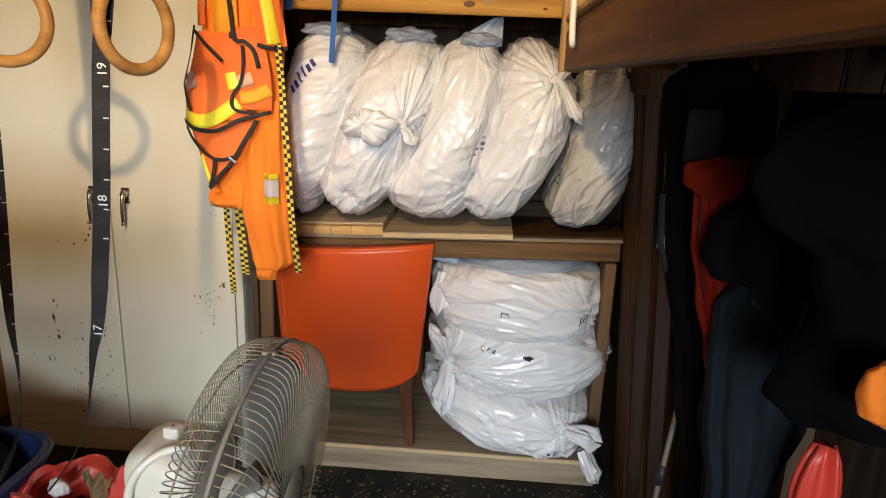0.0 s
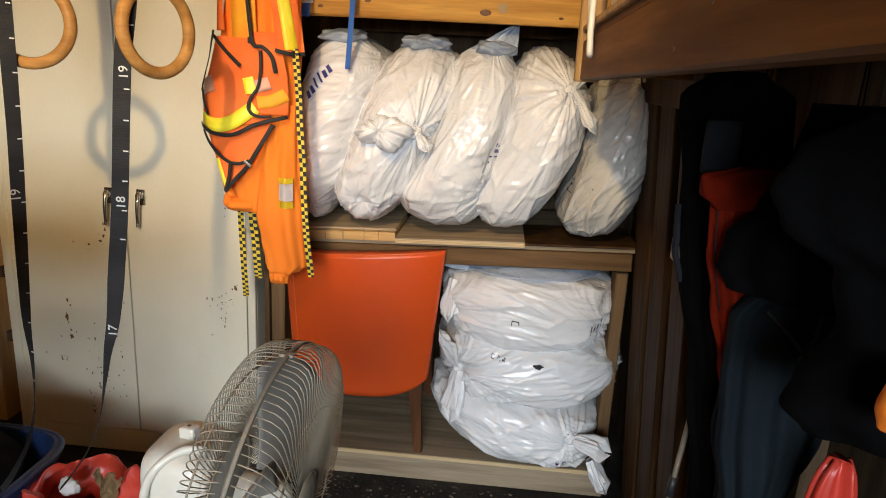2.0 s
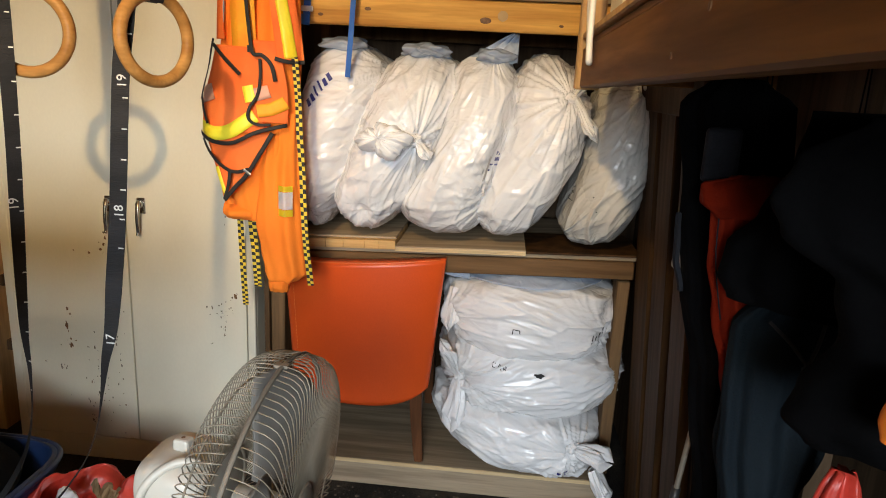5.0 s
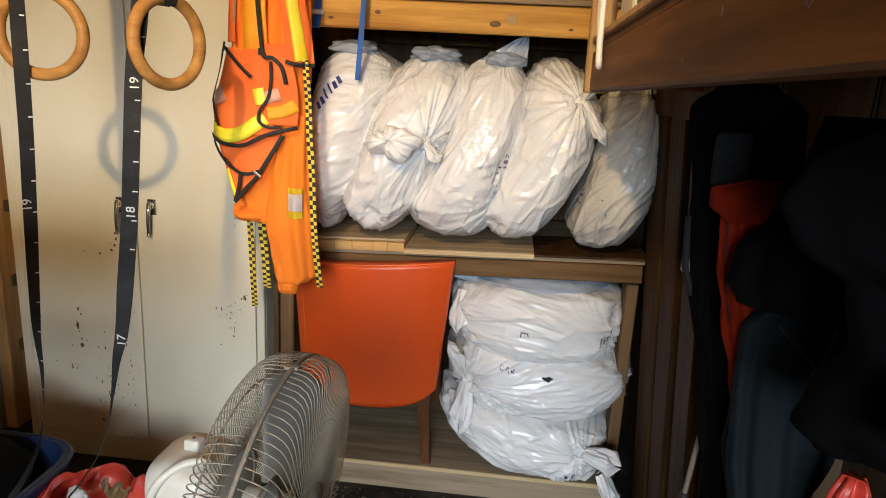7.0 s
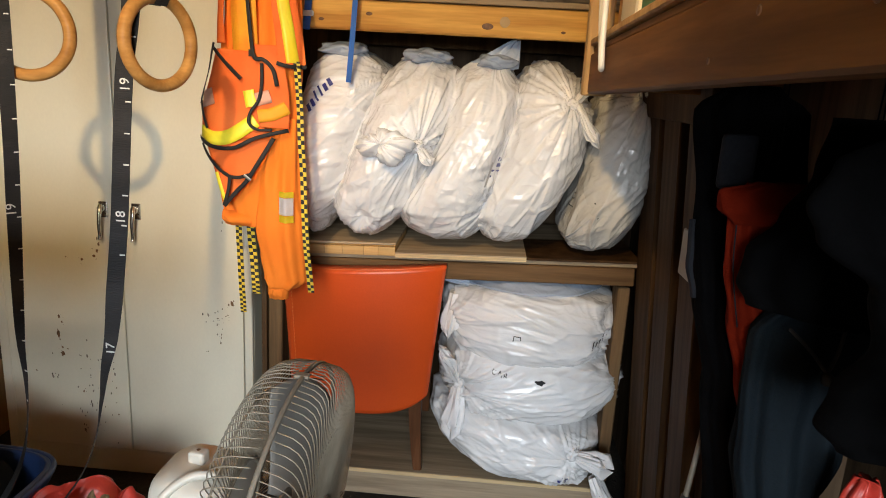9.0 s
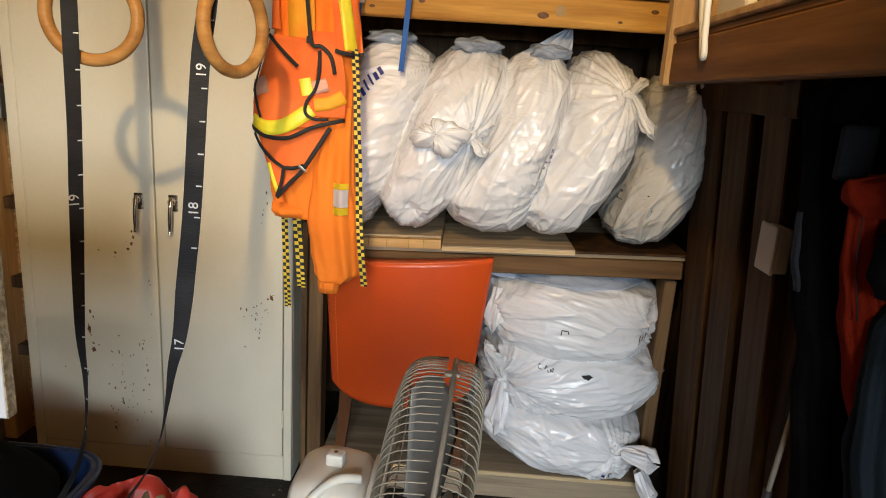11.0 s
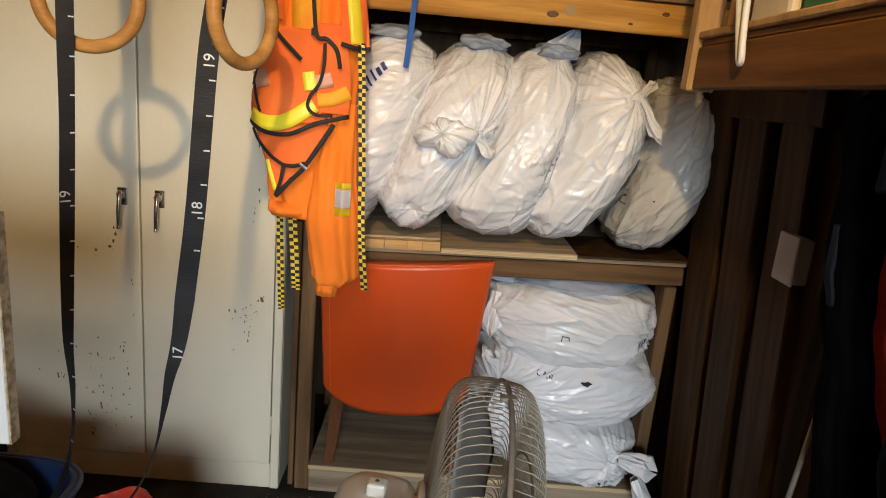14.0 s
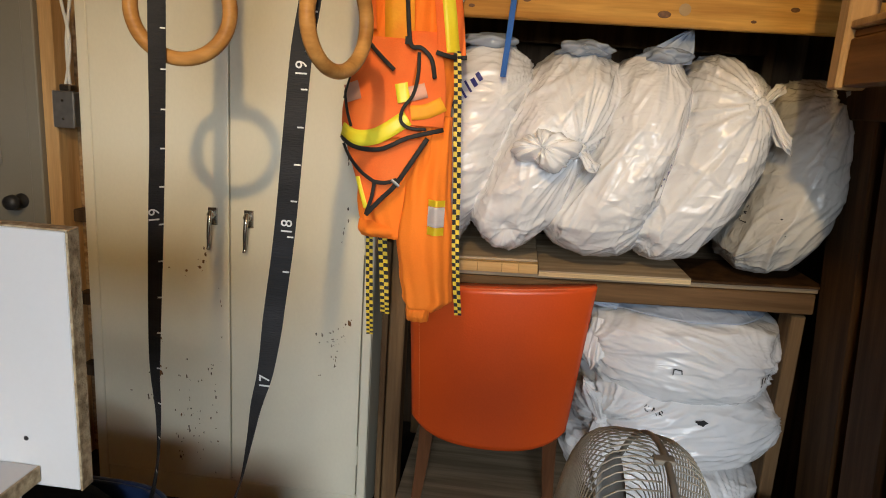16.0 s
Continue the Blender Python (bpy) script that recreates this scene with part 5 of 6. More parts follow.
    for nm, keys, w, off, mat in (
            ("waist_tape", [(-0.746, 1.352), (-0.70, 1.335), (-0.64, 1.345), (-0.568, 1.393)], 0.040, 0.016, M_LIME),
            ("side_tape", [(-0.560, 1.405), (-0.52, 1.412), (-0.482, 1.432)], 0.036, 0.021, M_AMBER),
            ("upright_tape", [(-0.588, 1.475), (-0.578, 1.43)], 0.032, 0.018, M_LIME),
            ("silver_patch", [(-0.742, 1.44), (-0.695, 1.455)], 0.046, 0.015, M_PINK),
            ("silver_patch", [(-0.565, 1.45), (-0.525, 1.462)], 0.036, 0.021, M_PINK),
            ("lapel_tape", [(-0.505, 1.93), (-0.498, 1.78), (-0.478, 1.64), (-0.466, 1.556)], 0.030, 0.026, M_LIME),
            ("chest_tape", [(-0.605, 1.93), (-0.605, 1.75), (-0.600, 1.60), (-0.592, 1.53)], 0.075, 0.006, M_AMBER),
            ("flap_tape", [(-0.695, 1.235), (-0.668, 1.155)], 0.012, 0.010, M_LIME)):
        part(nm, ribbon(bmesh.new(), keys, w, off), mat, vest, smooth=True)
    for keys, w in (([(-0.690, 1.60), (-0.720, 1.50), (-0.738, 1.43)], 0.007), ([(-0.690, 1.585), (-0.65, 1.545), (-0.605, 1.505)], 0.010), ([(-0.738, 1.455), (-0.725, 1.40), (-0.712, 1.362)], 0.008),
                    ([(-0.748, 1.335), (-0.70, 1.312), (-0.63, 1.312), (-0.56, 1.345), (-0.478, 1.368)], 0.011), ([(-0.585, 1.74), (-0.575, 1.62), (-0.565, 1.565), (-0.54, 1.56), (-0.515, 1.535), (-0.505, 1.49)], 0.010),
                    ([(-0.545, 1.55), (-0.545, 1.50), (-0.555, 1.45), (-0.578, 1.415), (-0.582, 1.385), (-0.560, 1.368), (-0.52, 1.368)], 0.008), ([(-0.735, 1.318), (-0.715, 1.285), (-0.68, 1.25), (-0.643, 1.228)], 0.009),
                    ([(-0.643, 1.228), (-0.65, 1.185), (-0.664, 1.143)], 0.009), ([(-0.515, 1.345), (-0.55, 1.285), (-0.590, 1.222), (-0.625, 1.185), (-0.664, 1.140)], 0.012), ([(-0.645, 1.228), (-0.615, 1.228), (-0.585, 1.238)], 0.010),
                    ([(-0.505, 1.553), (-0.47, 1.545), (-0.434, 1.547)], 0.011)):
        part("binding", ribbon(bmesh.new(), keys, w, 0.028, 36, 0.003), M_BLACK, vest, "black binding tape", True)
    part("fastener", ribbon(bmesh.new(), [(-0.573, 1.585), (-0.573, 1.567)], 0.016, 0.030), M_BLACK, vest, "black hook tape patch")
    part("buckle", ribbon(bmesh.new(), [(-0.598, 1.237), (-0.578, 1.222)], 0.008, 0.034), M_STEEL, vest, "small metal buckle", True)


def checker_tape(keys, width, y, across=2):
    """Barrier tape of black and yellow checks."""
    ob = empty("barrier_tape", (keys[-1][0], y, keys[-1][1]))
    tagged(ob, "strip of black and yellow checkered barrier tape hanging down", "barrier tape", "barrier tapes")
    pts = curve_pts([(x, 0, z) for x, z in keys], 120)
    length = sum((b - a).length for a, b in zip(pts, pts[1:]))
    n = max(4, int(length / (width / across * 1.15)))

    def at(t):
        f = t * (len(pts) - 1)
        i = min(int(f), len(pts) - 2)
        return pts[i].lerp(pts[i + 1], f - i)
    for colour, mat, nm in ((0, M_TAPEY, "yellow_check"), (1, M_BLACK, "black_check")):
        bm = bmesh.new()
        for i in range(n):
            a, b = at(i / n), at((i + 1) / n)
            for j in range(across):
                if (i + j) % 2 == colour:
                    x0, x1 = (j / across - 0.5) * width, ((j + 1) / across - 0.5) * width
                    w = [0.008 * noise.noise(Vector((p.x * 8, p.z * 9, y))) for p in (a, b)]
                    q = [(a.x + x0, y + w[0], a.z), (a.x + x1, y + w[0], a.z), (b.x + x1, y + w[1], b.z), (b.x + x0, y + w[1], b.z)]
                    f = [bm.verts.new(v) for v in q] + [bm.verts.new((v[0], v[1] + 0.0012, v[2])) for v in q]
                    for k in ((0, 1, 2, 3), (7, 6, 5, 4), (0, 4, 5, 1), (1, 5, 6, 2), (2, 6, 7, 3), (3, 7, 4, 0)):
                        bm.faces.new([f[c] for c in k])
        tagged(part(nm, bm, mat, ob), kind="stuff")


hi_vis()
checker_tape([(-0.64, 1.95), (-0.68, 1.30), (-0.691, 1.08), (-0.677, 0.75)], 0.020, 2.945)
checker_tape([(-0.62, 1.95), (-0.65, 1.30), (-0.655, 1.07), (-0.636, 0.815)], 0.026, 2.955)
checker_tape([(-0.535, 1.95), (-0.512, 1.55), (-0.495, 1.38)], 0.040, 2.885)
checker_tape([(-0.457, 1.56), (-0.450, 1.473), (-0.444, 1.362), (-0.435, 1.231), (-0.430, 1.095), (-0.421, 0.99), (-0.409, 0.885)], 0.019, 2.79)


# ---- coats under the loft ----
def coats():
    specs = [
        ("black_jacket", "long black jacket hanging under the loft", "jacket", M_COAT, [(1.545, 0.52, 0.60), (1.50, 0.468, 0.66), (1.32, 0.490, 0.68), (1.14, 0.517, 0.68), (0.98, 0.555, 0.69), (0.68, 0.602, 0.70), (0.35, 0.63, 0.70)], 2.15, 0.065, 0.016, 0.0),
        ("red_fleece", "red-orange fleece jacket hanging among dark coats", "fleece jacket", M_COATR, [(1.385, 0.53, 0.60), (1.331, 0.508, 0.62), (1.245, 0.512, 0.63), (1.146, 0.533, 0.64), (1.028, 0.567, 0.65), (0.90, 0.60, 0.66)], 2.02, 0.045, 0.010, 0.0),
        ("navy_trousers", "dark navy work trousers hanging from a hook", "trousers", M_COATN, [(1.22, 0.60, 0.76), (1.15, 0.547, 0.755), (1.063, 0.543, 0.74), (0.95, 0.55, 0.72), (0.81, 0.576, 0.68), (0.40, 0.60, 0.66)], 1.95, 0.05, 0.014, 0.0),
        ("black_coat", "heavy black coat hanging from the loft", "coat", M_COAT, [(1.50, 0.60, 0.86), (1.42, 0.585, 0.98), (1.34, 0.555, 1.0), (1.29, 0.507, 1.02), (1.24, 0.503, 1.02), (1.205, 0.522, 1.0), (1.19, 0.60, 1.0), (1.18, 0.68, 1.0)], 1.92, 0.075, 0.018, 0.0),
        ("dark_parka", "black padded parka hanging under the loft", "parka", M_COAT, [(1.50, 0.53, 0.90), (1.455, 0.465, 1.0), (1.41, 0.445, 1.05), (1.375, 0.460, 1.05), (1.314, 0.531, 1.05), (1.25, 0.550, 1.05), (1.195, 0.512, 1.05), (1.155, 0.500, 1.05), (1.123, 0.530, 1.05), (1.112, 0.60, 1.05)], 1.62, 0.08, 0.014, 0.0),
    ]
    for nm, label, cat, mat, rows, y, depth, amp, slant in specs:
        ob = empty(nm, ((rows[-1][1] + rows[-1][2]) / 2, y, rows[-1][0]))
        tagged(ob, label, cat, "hanging coats")
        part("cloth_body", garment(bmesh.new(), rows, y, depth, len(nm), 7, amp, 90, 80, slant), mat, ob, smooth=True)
        x = (rows[0][1] + rows[0][2]) / 2
        zt = rows[0][0]
        part("hanging_loop", tube(bmesh.new(), curve_pts([(x - 0.01, y, zt - 0.02), (x - 0.006, y, zt + (1.6 - zt) * 0.5), (x, y, 1.6065), (x + 0.006, y, zt + (1.6 - zt) * 0.5), (x + 0.01, y, zt - 0.02)], 16), 0.0012, 6), M_COAT, ob)
        if nm == "red_fleece":
            part("collar", garment(bmesh.new(), [(1.392, 0.53, 0.61), (1.375, 0.474, 0.61), (1.345, 0.476, 0.605), (1.322, 0.500, 0.59)], 1.985, 0.03, 9, 4, 0.010, 60, 16), M_COATR, ob, "rolled collar", True)
            part("zip", tube(bmesh.new(), curve_pts([(0.508, 1.985, 1.32), (0.513, 1.982, 1.245), (0.535, 1.982, 1.146)], 14), 0.0012, 6), M_GREY, ob)
        if nm == "black_jacket":
            part("chest_pocket", boxed((0.492, 2.055, 1.368), (0.552, 2.075, 1.462), 0.008, None, 2), M_GREY, ob, "dark grey pocket flap")
            part("sleeve_lining", garment(bmesh.new(), [(1.30, 0.478, 0.487), (1.22, 0.482, 0.492), (1.15, 0.500, 0.507)], 2.13, 0.010, 12, 4, 0.003, 30, 20), M_GREY, ob, "grey lining at the edge", True)
        if nm == "navy_trousers":
            for keys in ([(0.577, 1.890, 1.180), (0.610, 1.884, 1.150), (0.638, 1.882, 1.118)], [(0.660, 1.890, 1.190), (0.652, 1.884, 1.150), (0.642, 1.882, 1.118)]):
                part("drawcord", tube(bmesh.new(), curve_pts(keys, 14), 0.003, 6), M_BLACK, ob)
            part("cord_lock", lathe(bmesh.new(), [(0.004, -0.01), (0.009, -0.005), (0.009, 0.006), (0.004, 0.01)], 14, pose(0.641, 1.879, 1.106)), M_DARK, ob, smooth=True)
    gl = empty("orange_glove", (0.685, 1.70, 1.00))
    tagged(gl, "bright orange work glove hanging among the coats", "glove")
    part("glove_hand", garment(bmesh.new(), [(1.252, 0.542, 0.572), (1.243, 0.530, 0.594), (1.22, 0.528, 0.605), (1.197, 0.534, 0.60), (1.188, 0.55, 0.585)], 1.495, 0.022, 4, 4, 0.005, 50, 30), M_HOOD, gl, smooth=True)
    rd = empty("red_bag", (0.71, 1.79, 0.0))
    tagged(rd, "red nylon bag standing below the coats", "bag")
    part("bag_body", garment(bmesh.new(), [(0.995, 0.662, 0.690), (0.985, 0.652, 0.700), (0.92, 0.640, 0.712), (0.4, 0.63, 0.72), (0.0, 0.63, 0.72)], 1.79, 0.035, 14, 5, 0.012, 60, 40), M_REDBAG, rd, smooth=True)
    po = empty("metal_pole", (0.535, 2.25, 0))
    tagged(po, "thin metal pole leaning by the partition", "pole")
    part("shaft", tube(bmesh.new(), [(0.535, 2.25, 0.004), (0.635, 2.255, 1.10)], 0.006, 12), M_RIM, po, smooth=True)
    part("collar", tube(bmesh.new(), [(0.5894, 2.2527, 0.600), (0.5939, 2.2530, 0.650)], 0.010, 12), M_DARK, po, smooth=True)


coats()


# ---- white melamine unit ----
def melamine():
    ob = empty("melamine_unit", (-1.03, 1.3, 0))
    tagged(ob, "white melamine shelf unit with raw chipboard edges", "shelf unit")
    x1, x0 = -0.718, -1.34
    part("side_panel", boxed((x0, 1.692, 1.016), (x1, 1.710, 1.296), 0.001), M_MELA, ob)
    part("panel_edge", boxed((x1 + 0.0004, 1.6918, 1.0155), (x1 + 0.003, 1.7102, 1.2962), 0.0008), M_CHIP, ob, "raw chipboard edge")
    part("panel_top_edge", boxed((x0, 1.6918, 1.2964), (x1 + 0.003, 1.7102, 1.2985), 0.0006), M_CHIP, ob, "raw chipboard edge")
    part("shelf", boxed((x0, 1.36, 1.022), (-0.764, 1.6915, 1.040), 0.001), M_MELA, ob)
    part("shelf_edge", boxed((-0.7636, 1.36, 1.0218), (-0.761, 1.6913, 1.0402), 0.0008), M_CHIP, ob, "raw chipboard edge")
    part("inner_rail", boxed((-0.803, 1.36, 0.945), (-0.785, 1.6915, 1.0215), 0.001), M_MELA, ob)
    part("lower_shelf", boxed((x0, 1.36, 0.785), (-0.735, 1.730, 0.803), 0.001), M_MELA, ob)
    part("lower_shelf_edge", boxed((-0.7346, 1.36, 0.7848), (-0.732, 1.7302, 0.8032), 0.0008), M_CHIP, ob, "raw chipboard edge")
    part("end_panel", boxed((x0 - 0.018, 1.36, 0), (x0 - 0.0005, 1.73, 1.296), 0.001), M_MELA, ob)
    for y in (1.38, 1.68):
        part("leg", boxed((-0.80, y, 0), (-0.765, y + 0.03, 0.7845), 0.002), M_MELA, ob)
    for x, y, z in ((-0.775, 1.6915, 1.07), (-0.83, 1.6915, 1.09)):
        part("peg_hole", lathe(bmesh.new(), [(0.0028, 0), (0.0024, 0.0006)], 10, along((0, -1, 0), (x, y, z))), M_DARK, ob)


melamine()


# ---- floor corner: tub, rubber sheet, sack ----
def corner():
    tub = empty("storage_tub", (-1.42, 2.42, 0))
    tagged(tub, "dark blue plastic tub on the floor", "tub")
    bm = bmesh.new()

    def wall(u, v):
        prof = [(0.84, 0.0), (0.93, 0.317), (1.0, 0.327), (1.0, 0.362), (0.955, 0.365), (0.92, 0.325), (0.84, 0.02)]
        f = v * (len(prof) - 1)
        i = min(int(f), len(prof) - 2)
        k, z = (prof[i][q] + (prof[i + 1][q] - prof[i][q]) * (f - i) for q in (0, 1))
        a = 2 * math.pi * u
        return Vector((-1.42 + 0.31 * k * math.copysign(abs(math.cos(a)) ** 0.5, math.cos(a)), 2.42 + 0.22 * k * math.copysign(abs(math.sin(a)) ** 0.5, math.sin(a)), z))
    vs = grid(bm, wall, 72, 25, True)
    bm.faces.new([vs[i][0] for i in range(72)])
    part("tub_body", bm, M_BIN, tub, smooth=True)
    lip = [(-1.42 + 0.315 * math.copysign(abs(math.cos(a)) ** 0.5, math.cos(a)), 2.42 + 0.225 * math.copysign(abs(math.sin(a)) ** 0.5, math.sin(a)), 0.357) for a in [2 * math.pi * (k + 0.5) / 96 for k in range(96)]]
    part("rim", tube(bmesh.new(), lip, 0.009, 8, True), M_BIN, tub, "rolled blue rim", True)
    sh = empty("rubber_sheet", (-1.45, 2.42, 0.33))
    tagged(sh, "black rubber sheet heaped in the blue tub", "sheet")
    bm = bmesh.new()

    def drape(u, v):
        a, q = 2 * math.pi * u, v
        x, y = -1.45 + 0.275 * q * math.cos(a), 2.42 + 0.215 * q * math.sin(a)
        h = 0.325 + 0.16 * (1 - q ** 2.2) + 0.030 * noise.noise(Vector((x * 6, y * 6, 1))) + 0.016 * ridged((x, y, 0), (9, 8, 1), 2) * (1 - 0.5 * q)
        return Vector((x, y, h))
    grid(bm, drape, 72, 34, True)
    bmesh.ops.remove_doubles(bm, verts=bm.verts, dist=0.0003)
    part("rubber_skin", bm, M_LID, sh, smooth=True)

    sk = empty("red_sack", (-0.98, 2.42, 0))
    tagged(sk, "crumpled red coated sack, open at the top", "sack")
    bm = bmesh.new()

    def sack(u, v):
        a = 2 * math.pi * u
        prof = [(0.70, 0.0), (1.0, 0.05), (1.04, 0.15), (0.98, 0.235), (0.84, 0.285), (0.64, 0.335), (0.50, 0.31), (0.42, 0.22)]
        f = v * (len(prof) - 1)
        i = min(int(f), len(prof) - 2)
        k, z = (prof[i][q] + (prof[i + 1][q] - prof[i][q]) * (f - i) for q in (0, 1))
        p = Vector((-0.975 + 0.195 * k * math.cos(a), 2.43 + 0.16 * k * math.sin(a), z))
        d = 0.034 * max(0, ridged(p, (5, 5, 7), 1)) ** 2 + 0.020 * max(0, ridged(p, (11, 12, 13), 5)) ** 2 + 0.008 * ridged(p, (26, 26, 24), 2) + 0.020 * noise.noise(p * 6) - 0.01
        p.z += (0.03 * math.sin(3 * a + 1) + 0.02 * math.sin(5 * a)) * min(1, max(0, v - 0.4) * 3)
        return p + Vector((math.cos(a), math.sin(a), 0.25)) * d * min(1, v * 4)
    vs = grid(bm, sack, 110, 60, True)
    bm.faces.new([vs[i][0] for i in range(110)])
    part("sack_body", bm, M_REDBAG, sk, smooth=True)
    # maker's marks as plain shapes
    bm = lathe(bmesh.new(), [(0.030, 0), (0.029, 0.0015), (0.002, 0.002)], 24, along((-0.15, -0.8, 0.6), (-1.035, 2.286, 0.285)))
    part("badge", bm, M_BLACK, sk, "round black badge")
    bm = lathe(bmesh.new(), [(0.018, 0), (0.017, 0.0012), (0.002, 0.0016)], 20, along((-0.15, -0.8, 0.6), (-1.034, 2.2835, 0.287)) @ Matrix.Diagonal((1, 0.7, 1, 1)))
    part("badge_centre", bm, M_WHITE, sk, "pale badge centre")
    for i, (w, mat) in enumerate(((0.016, M_BLACK), (0.016, M_BLACK), (0.016, M_BLACK), (0.014, M_WHITE), (0.017, M_WHITE), (0.014, M_WHITE))):
        x = -1.115 + 0.020 * i
        part("printed_bar", boxed((-w / 2, -0.0015, -0.009), (w / 2, 0.0015, 0.009), 0.001, pose(x, 2.262 - 0.012 * i * 0.4, 0.190 + 0.002 * i, -18, 0, -8)), mat, sk)
    for i in range(4):
        part("printed_bar", boxed((-0.007, -0.0015, -0.016), (0.007, 0.0015, 0.016), 0.001, pose(-0.855 + 0.022 * i, 2.262 + 0.012 * i, 0.185 + 0.010 * i, -15, 12, 25)), M_BLACK, sk)
    pp = empty("kraft_paper", (-0.875, 2.40, 0.37))
    tagged(pp, "crumpled piece of brown kraft paper in the sack", "paper")
    bm = bmesh.new()

    def crum(u, v):
        x, z = (u - 0.5) * 0.075, v * 0.085
        return Vector((-0.872 + x * (0.5 + 0.6 * v) + 0.012 * noise.noise(Vector((u * 5, v * 5, 1))), 2.40 + 0.03 * noise.noise(Vector((u * 4, v * 4, 5))), 0.305 + z + 0.014 * math.sin(u * 13)))
    grid(bm, crum, 16, 14)
    bmesh.ops.solidify(bm, geom=bm.faces[:], thickness=0.0012)
    part("paper_sheet", bm, M_PAPER, pp)
    wp = empty("white_wrapper", (-0.985, 2.40, 0.37))
    tagged(wp, "white plastic wrapper poking out of the sack", "wrapper")
    part("wrapper_sheet", crumple(bmesh.new(), (-0.985, 2.40, 0.345), (0.03, 0.02, 0.028), 9, 28), M_BAG, wp, smooth=True)


corner()


# ---- on the top shelf ----
def top_shelf():
    z = 1.781
    ro = empty("blue_canister", (-0.47, 3.16, z))
    tagged(ro, "blue metal gas canister lying on the top shelf", "canister")
    m = along((1, 0.05, 0), (-0.575, 3.13, z + 0.058))
    part("canister_body", lathe(bmesh.new(), [(0.03, 0), (0.052, 0.008), (0.057, 0.02), (0.057, 0.19), (0.05, 0.205), (0.03, 0.212)], 36, m), M_BLUE, ro, smooth=True)
    part("end_ring", lathe(bmesh.new(), [(0.0575, 0.012), (0.0582, 0.016), (0.0582, 0.026), (0.0575, 0.03)], 36, m), M_SILV, ro, smooth=True)
    part("label_patch", boxed((-0.555, 3.0705, z + 0.02), (-0.548, 3.0735, z + 0.05), 0.001), M_WHITE, ro)
    tr = empty("tape_roll", (-0.30, 3.12, z))
    tagged(tr, "roll of white tape lying on the top shelf", "tape roll")
    part("roll", lathe(bmesh.new(), [(0.036, 0), (0.062, 0), (0.064, 0.003), (0.064, 0.045), (0.062, 0.048), (0.036, 0.048)], 40, pose(-0.300, 3.115, z)), M_WHITE, tr, smooth=False)
    bx = empty("cardboard_box", (-0.12, 3.35, z))
    tagged(bx, "plain brown cardboard box on the top shelf", "box")
    part("carton", boxed((-0.30, 3.25, z), (0.02, 3.50, z + 0.16), 0.003), M_PAPER, bx)
    part("flap", boxed((-0.22, 3.235, z + 0.002), (-0.02, 3.249, z + 0.11), 0.002), M_PAPER, bx)
    re = empty("fishing_reel", (-0.08, 3.13, z))
    tagged(re, "dark fishing reel lying on the top shelf", "fishing reel")
    part("reel_body", boxed((-0.115, 3.09, z + 0.012), (-0.05, 3.16, z + 0.07), 0.014, None, 3), M_DARK, re)
    part("spool", lathe(bmesh.new(), [(0.028, 0), (0.03, 0.004), (0.02, 0.008), (0.02, 0.03), (0.03, 0.034), (0.026, 0.04)], 28, along((0.9, -0.3, 0.2), (-0.052, 3.12, z + 0.05))), M_DARK, re, smooth=True)
    part("bail_wire", tube(bmesh.new(), curve_pts([(-0.13, 3.08, z + 0.02), (-0.145, 3.07, z + 0.07), (-0.11, 3.06, z + 0.11), (-0.05, 3.07, z + 0.10), (-0.03, 3.09, z + 0.05)], 30), 0.0028, 8), M_CHROME, re, smooth=True)
    part("foot", tube(bmesh.new(), curve_pts([(-0.12, 3.07, z + 0.006), (-0.08, 3.062, z + 0.02), (-0.03, 3.064, z + 0.004), (-0.02, 3.066, z + 0.05)], 20), 0.006, 8), M_DARK, re, smooth=True)
    for nm, label, cat, x, y, sx, sy, sz, mat, seed in (("work_glove", "grey-brown padded work glove on the top shelf", "glove", 0.13, 3.14, 0.085, 0.07, 0.085, M_TAN, 2), ("work_glove", "grey-brown padded work glove on the top shelf", "glove", 0.235, 3.16, 0.065, 0.07, 0.11, M_TAN, 4),
                                           ("knee_pad", "dusty grey padded cushion overhanging the top shelf", "cushion", 0.37, 3.14, 0.125, 0.09, 0.055, M_TAN, 6), ("folded_bag", "folded dark grey bag on the top shelf", "bag", 0.40, 3.22, 0.13, 0.09, 0.05, M_GREY, 8)):
        ob = empty(nm, (x, y, z))
        tagged(ob, label, cat)
        h = z + sz * 0.80 + (0.085 if nm == "folded_bag" else 0)
        part("padding", crumple(bmesh.new(), (x, y, h), (sx, sy, sz), seed, 56), mat, ob, smooth=True)
    bs = empty("blue_strap", (-0.346, 2.975, 1.514))
    tagged(bs, "thin blue webbing strap hanging in front of the shelf", "strap")
    part("webbing", tube(bmesh.new(), curve_pts([(-0.330, 3.02, 1.80), (-0.331, 2.985, 1.785), (-0.332, 2.975, 1.75), (-0.338, 2.972, 1.64), (-0.347, 2.972, 1.512)], 30), 0, flat=(0.016, 0.0018, (0.35, -1, 0))), M_BLUE, bs)
    bt = empty("buckled_strap", (-0.48, 3.02, 1.66))
    tagged(bt, "blue webbing strap with a pale plastic buckle over the beam", "strap")
    part("webbing", tube(bmesh.new(), curve_pts([(-0.482, 3.08, 1.80), (-0.484, 3.027, 1.79), (-0.487, 3.024, 1.765), (-0.492, 3.026, 1.70), (-0.495, 3.027, 1.665)], 24), 0, flat=(0.022, 0.0018, (0, -1, 0))), M_BLUE, bt)
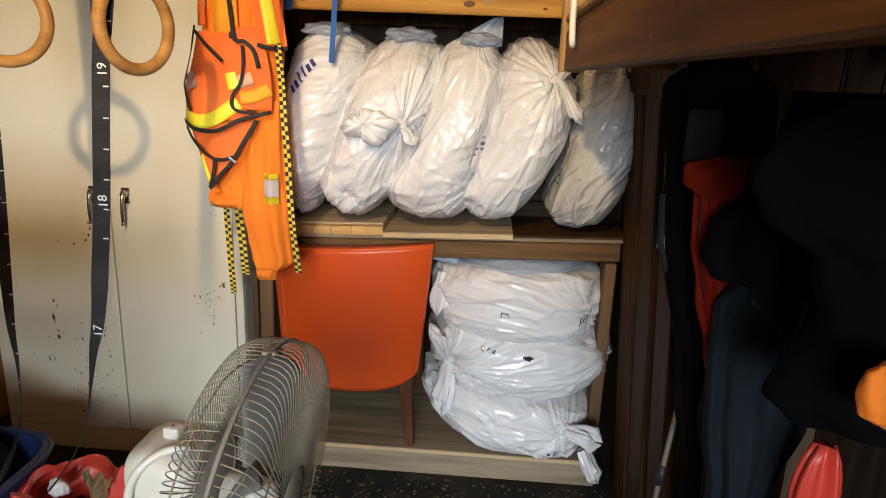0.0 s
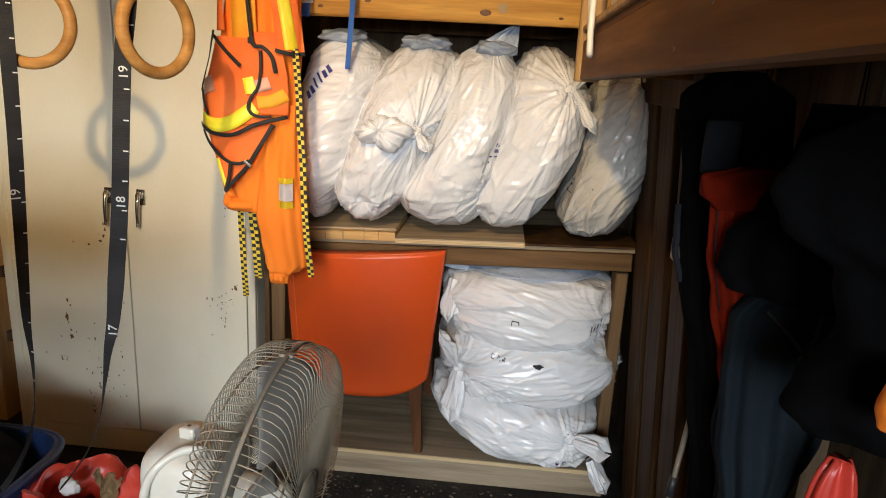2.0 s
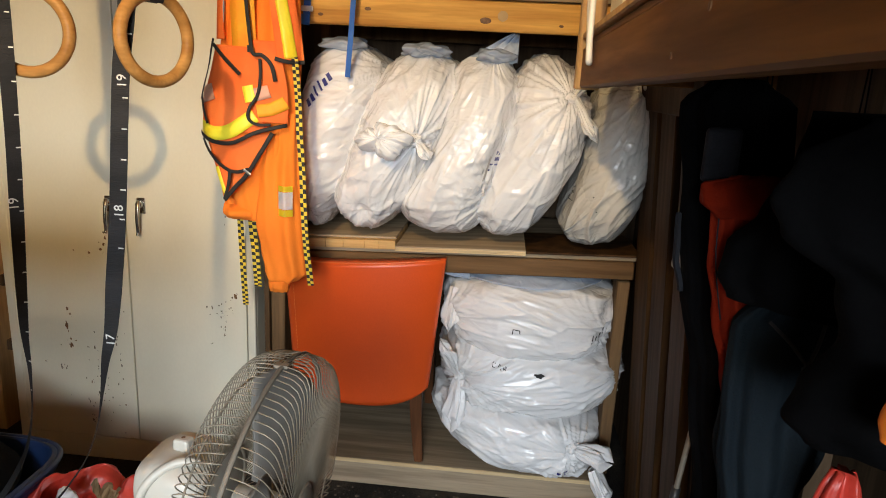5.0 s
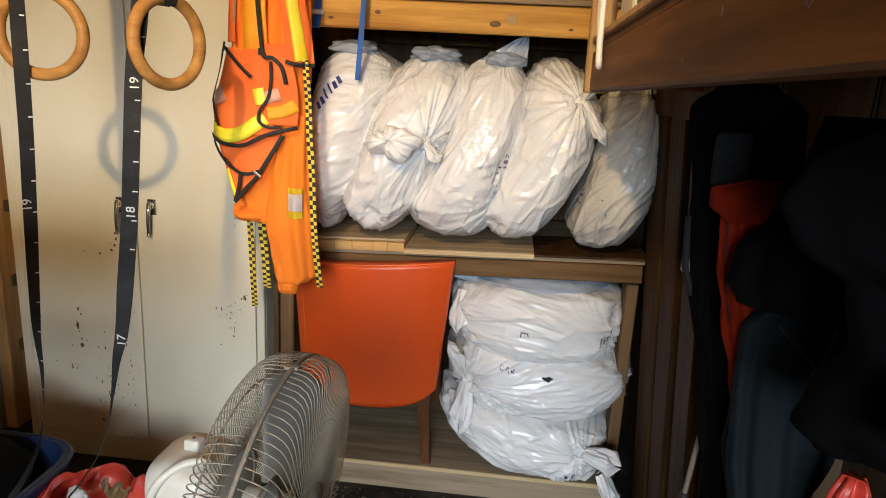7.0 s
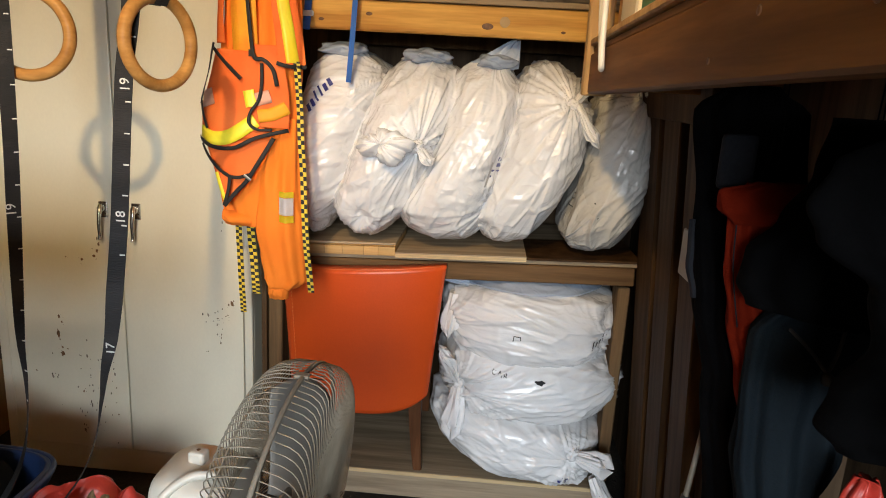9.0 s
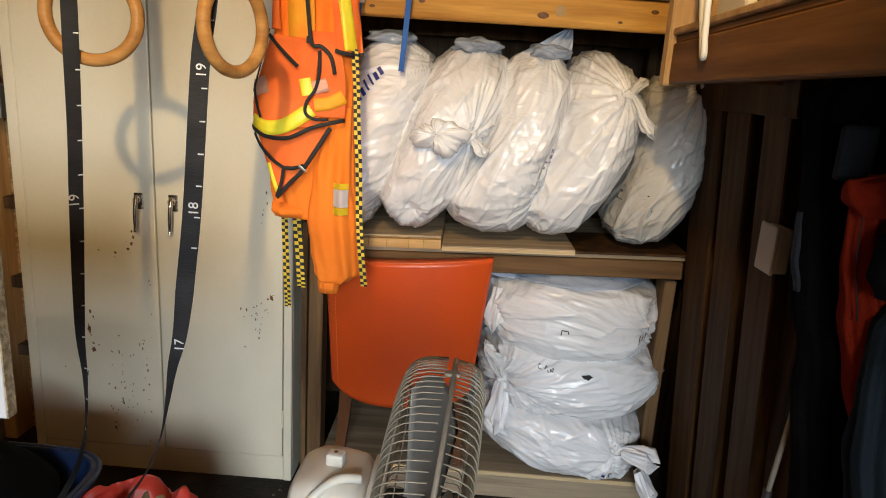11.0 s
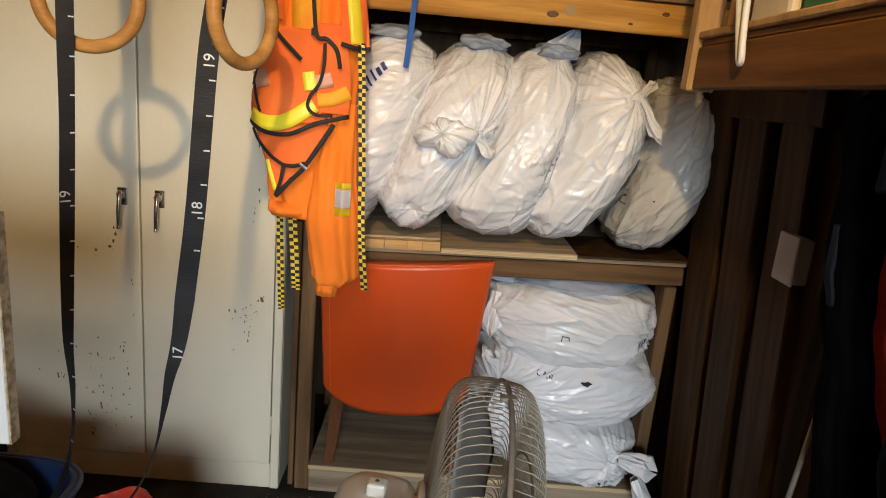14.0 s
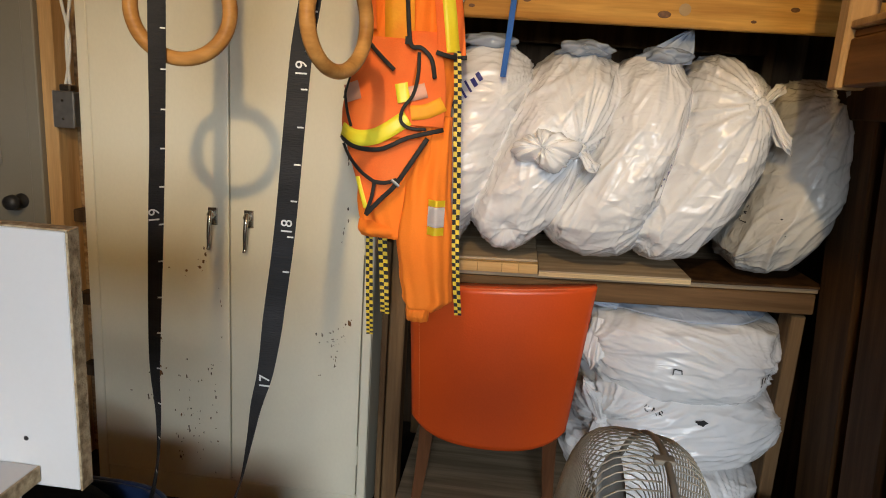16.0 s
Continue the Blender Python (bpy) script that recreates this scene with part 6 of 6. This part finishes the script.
    part("buckle", boxed((-0.508, 3.016, 1.705), (-0.470, 3.024, 1.722), 0.003), M_WHITE, bt)
    part("folded_end", boxed((-0.512, 3.018, 1.667), (-0.482, 3.0265, 1.697), 0.003), M_BLUE, bt)
    # on the loft
    for nm, label, cat, lo, hi, mat in (("plastic_jug", "pale cream plastic container on the loft", "container", (0.345, 2.18, 1.641), (0.42, 2.34, 1.88), M_BASKET), ("green_carton", "dark green carton on the loft", "carton", (0.345, 2.02, 1.641), (0.46, 2.14, 1.86), M_GREEN),
                                        ("red_carton", "red carton on the loft", "carton", (0.35, 1.93, 1.641), (0.46, 2.00, 1.78), M_REDBOX)):
        ob = empty(nm, ((lo[0] + hi[0]) / 2, (lo[1] + hi[1]) / 2, lo[2]))
        tagged(ob, label, cat)
        part("shell", boxed((lo[0], lo[1], 1.6225), hi, 0.012 if mat is M_BASKET else 0.003, None, 2), mat, ob)
    ob = empty("plastic_basket", (0.42, 1.72, 1.6225))
    tagged(ob, "cream slatted plastic basket on the loft", "basket")
    part("basket_floor", boxed((0.345, 1.56, 1.6225), (0.52, 1.90, 1.632), 0.002), M_BASKET, ob)
    part("basket_rim", tube(bmesh.new(), [(0.345, 1.56, 1.80), (0.345, 1.90, 1.80), (0.52, 1.90, 1.80), (0.52, 1.56, 1.80)], 0.007, 8, True), M_BASKET, ob)
    for i in range(23):
        part("slat", boxed((0.343, 1.562 + i * 0.015, 1.632), (0.347, 1.569 + i * 0.015, 1.797), 0), M_BASKET, ob)
    for i in range(12):
        part("slat", boxed((0.35 + i * 0.015, 1.898, 1.632), (0.357 + i * 0.015, 1.902, 1.797), 0), M_BASKET, ob)


top_shelf()


# ---- litter on the floor ----
def litter():
    rnd = random.Random(11)
    bm = bmesh.new()
    for _ in range(420):
        x, y = rnd.uniform(-0.75, 0.75), 3.08 - abs(rnd.gauss(0, 0.22))
        r, h = rnd.uniform(0.002, 0.008), rnd.uniform(0.001, 0.004)
        n = rnd.randint(4, 6)
        o = rnd.uniform(0, 6.28)
        lo = [bm.verts.new((x + r * rnd.uniform(0.6, 1.2) * math.cos(o + 6.2832 * k / n), y + r * rnd.uniform(0.6, 1.2) * math.sin(o + 6.2832 * k / n), 0.0002)) for k in range(n)]
        hi = [bm.verts.new((v.co.x * 0.7 + x * 0.3, v.co.y * 0.7 + y * 0.3, h)) for v in lo]
        bm.faces.new(hi)
        for k in range(n):
            bm.faces.new((lo[k], lo[(k + 1) % n], hi[(k + 1) % n], hi[k]))
    tagged(part("floor_litter", bm, M_LITTER), "grit, chips and dry leaf bits scattered on the floor", "litter", kind="stuff")


litter()
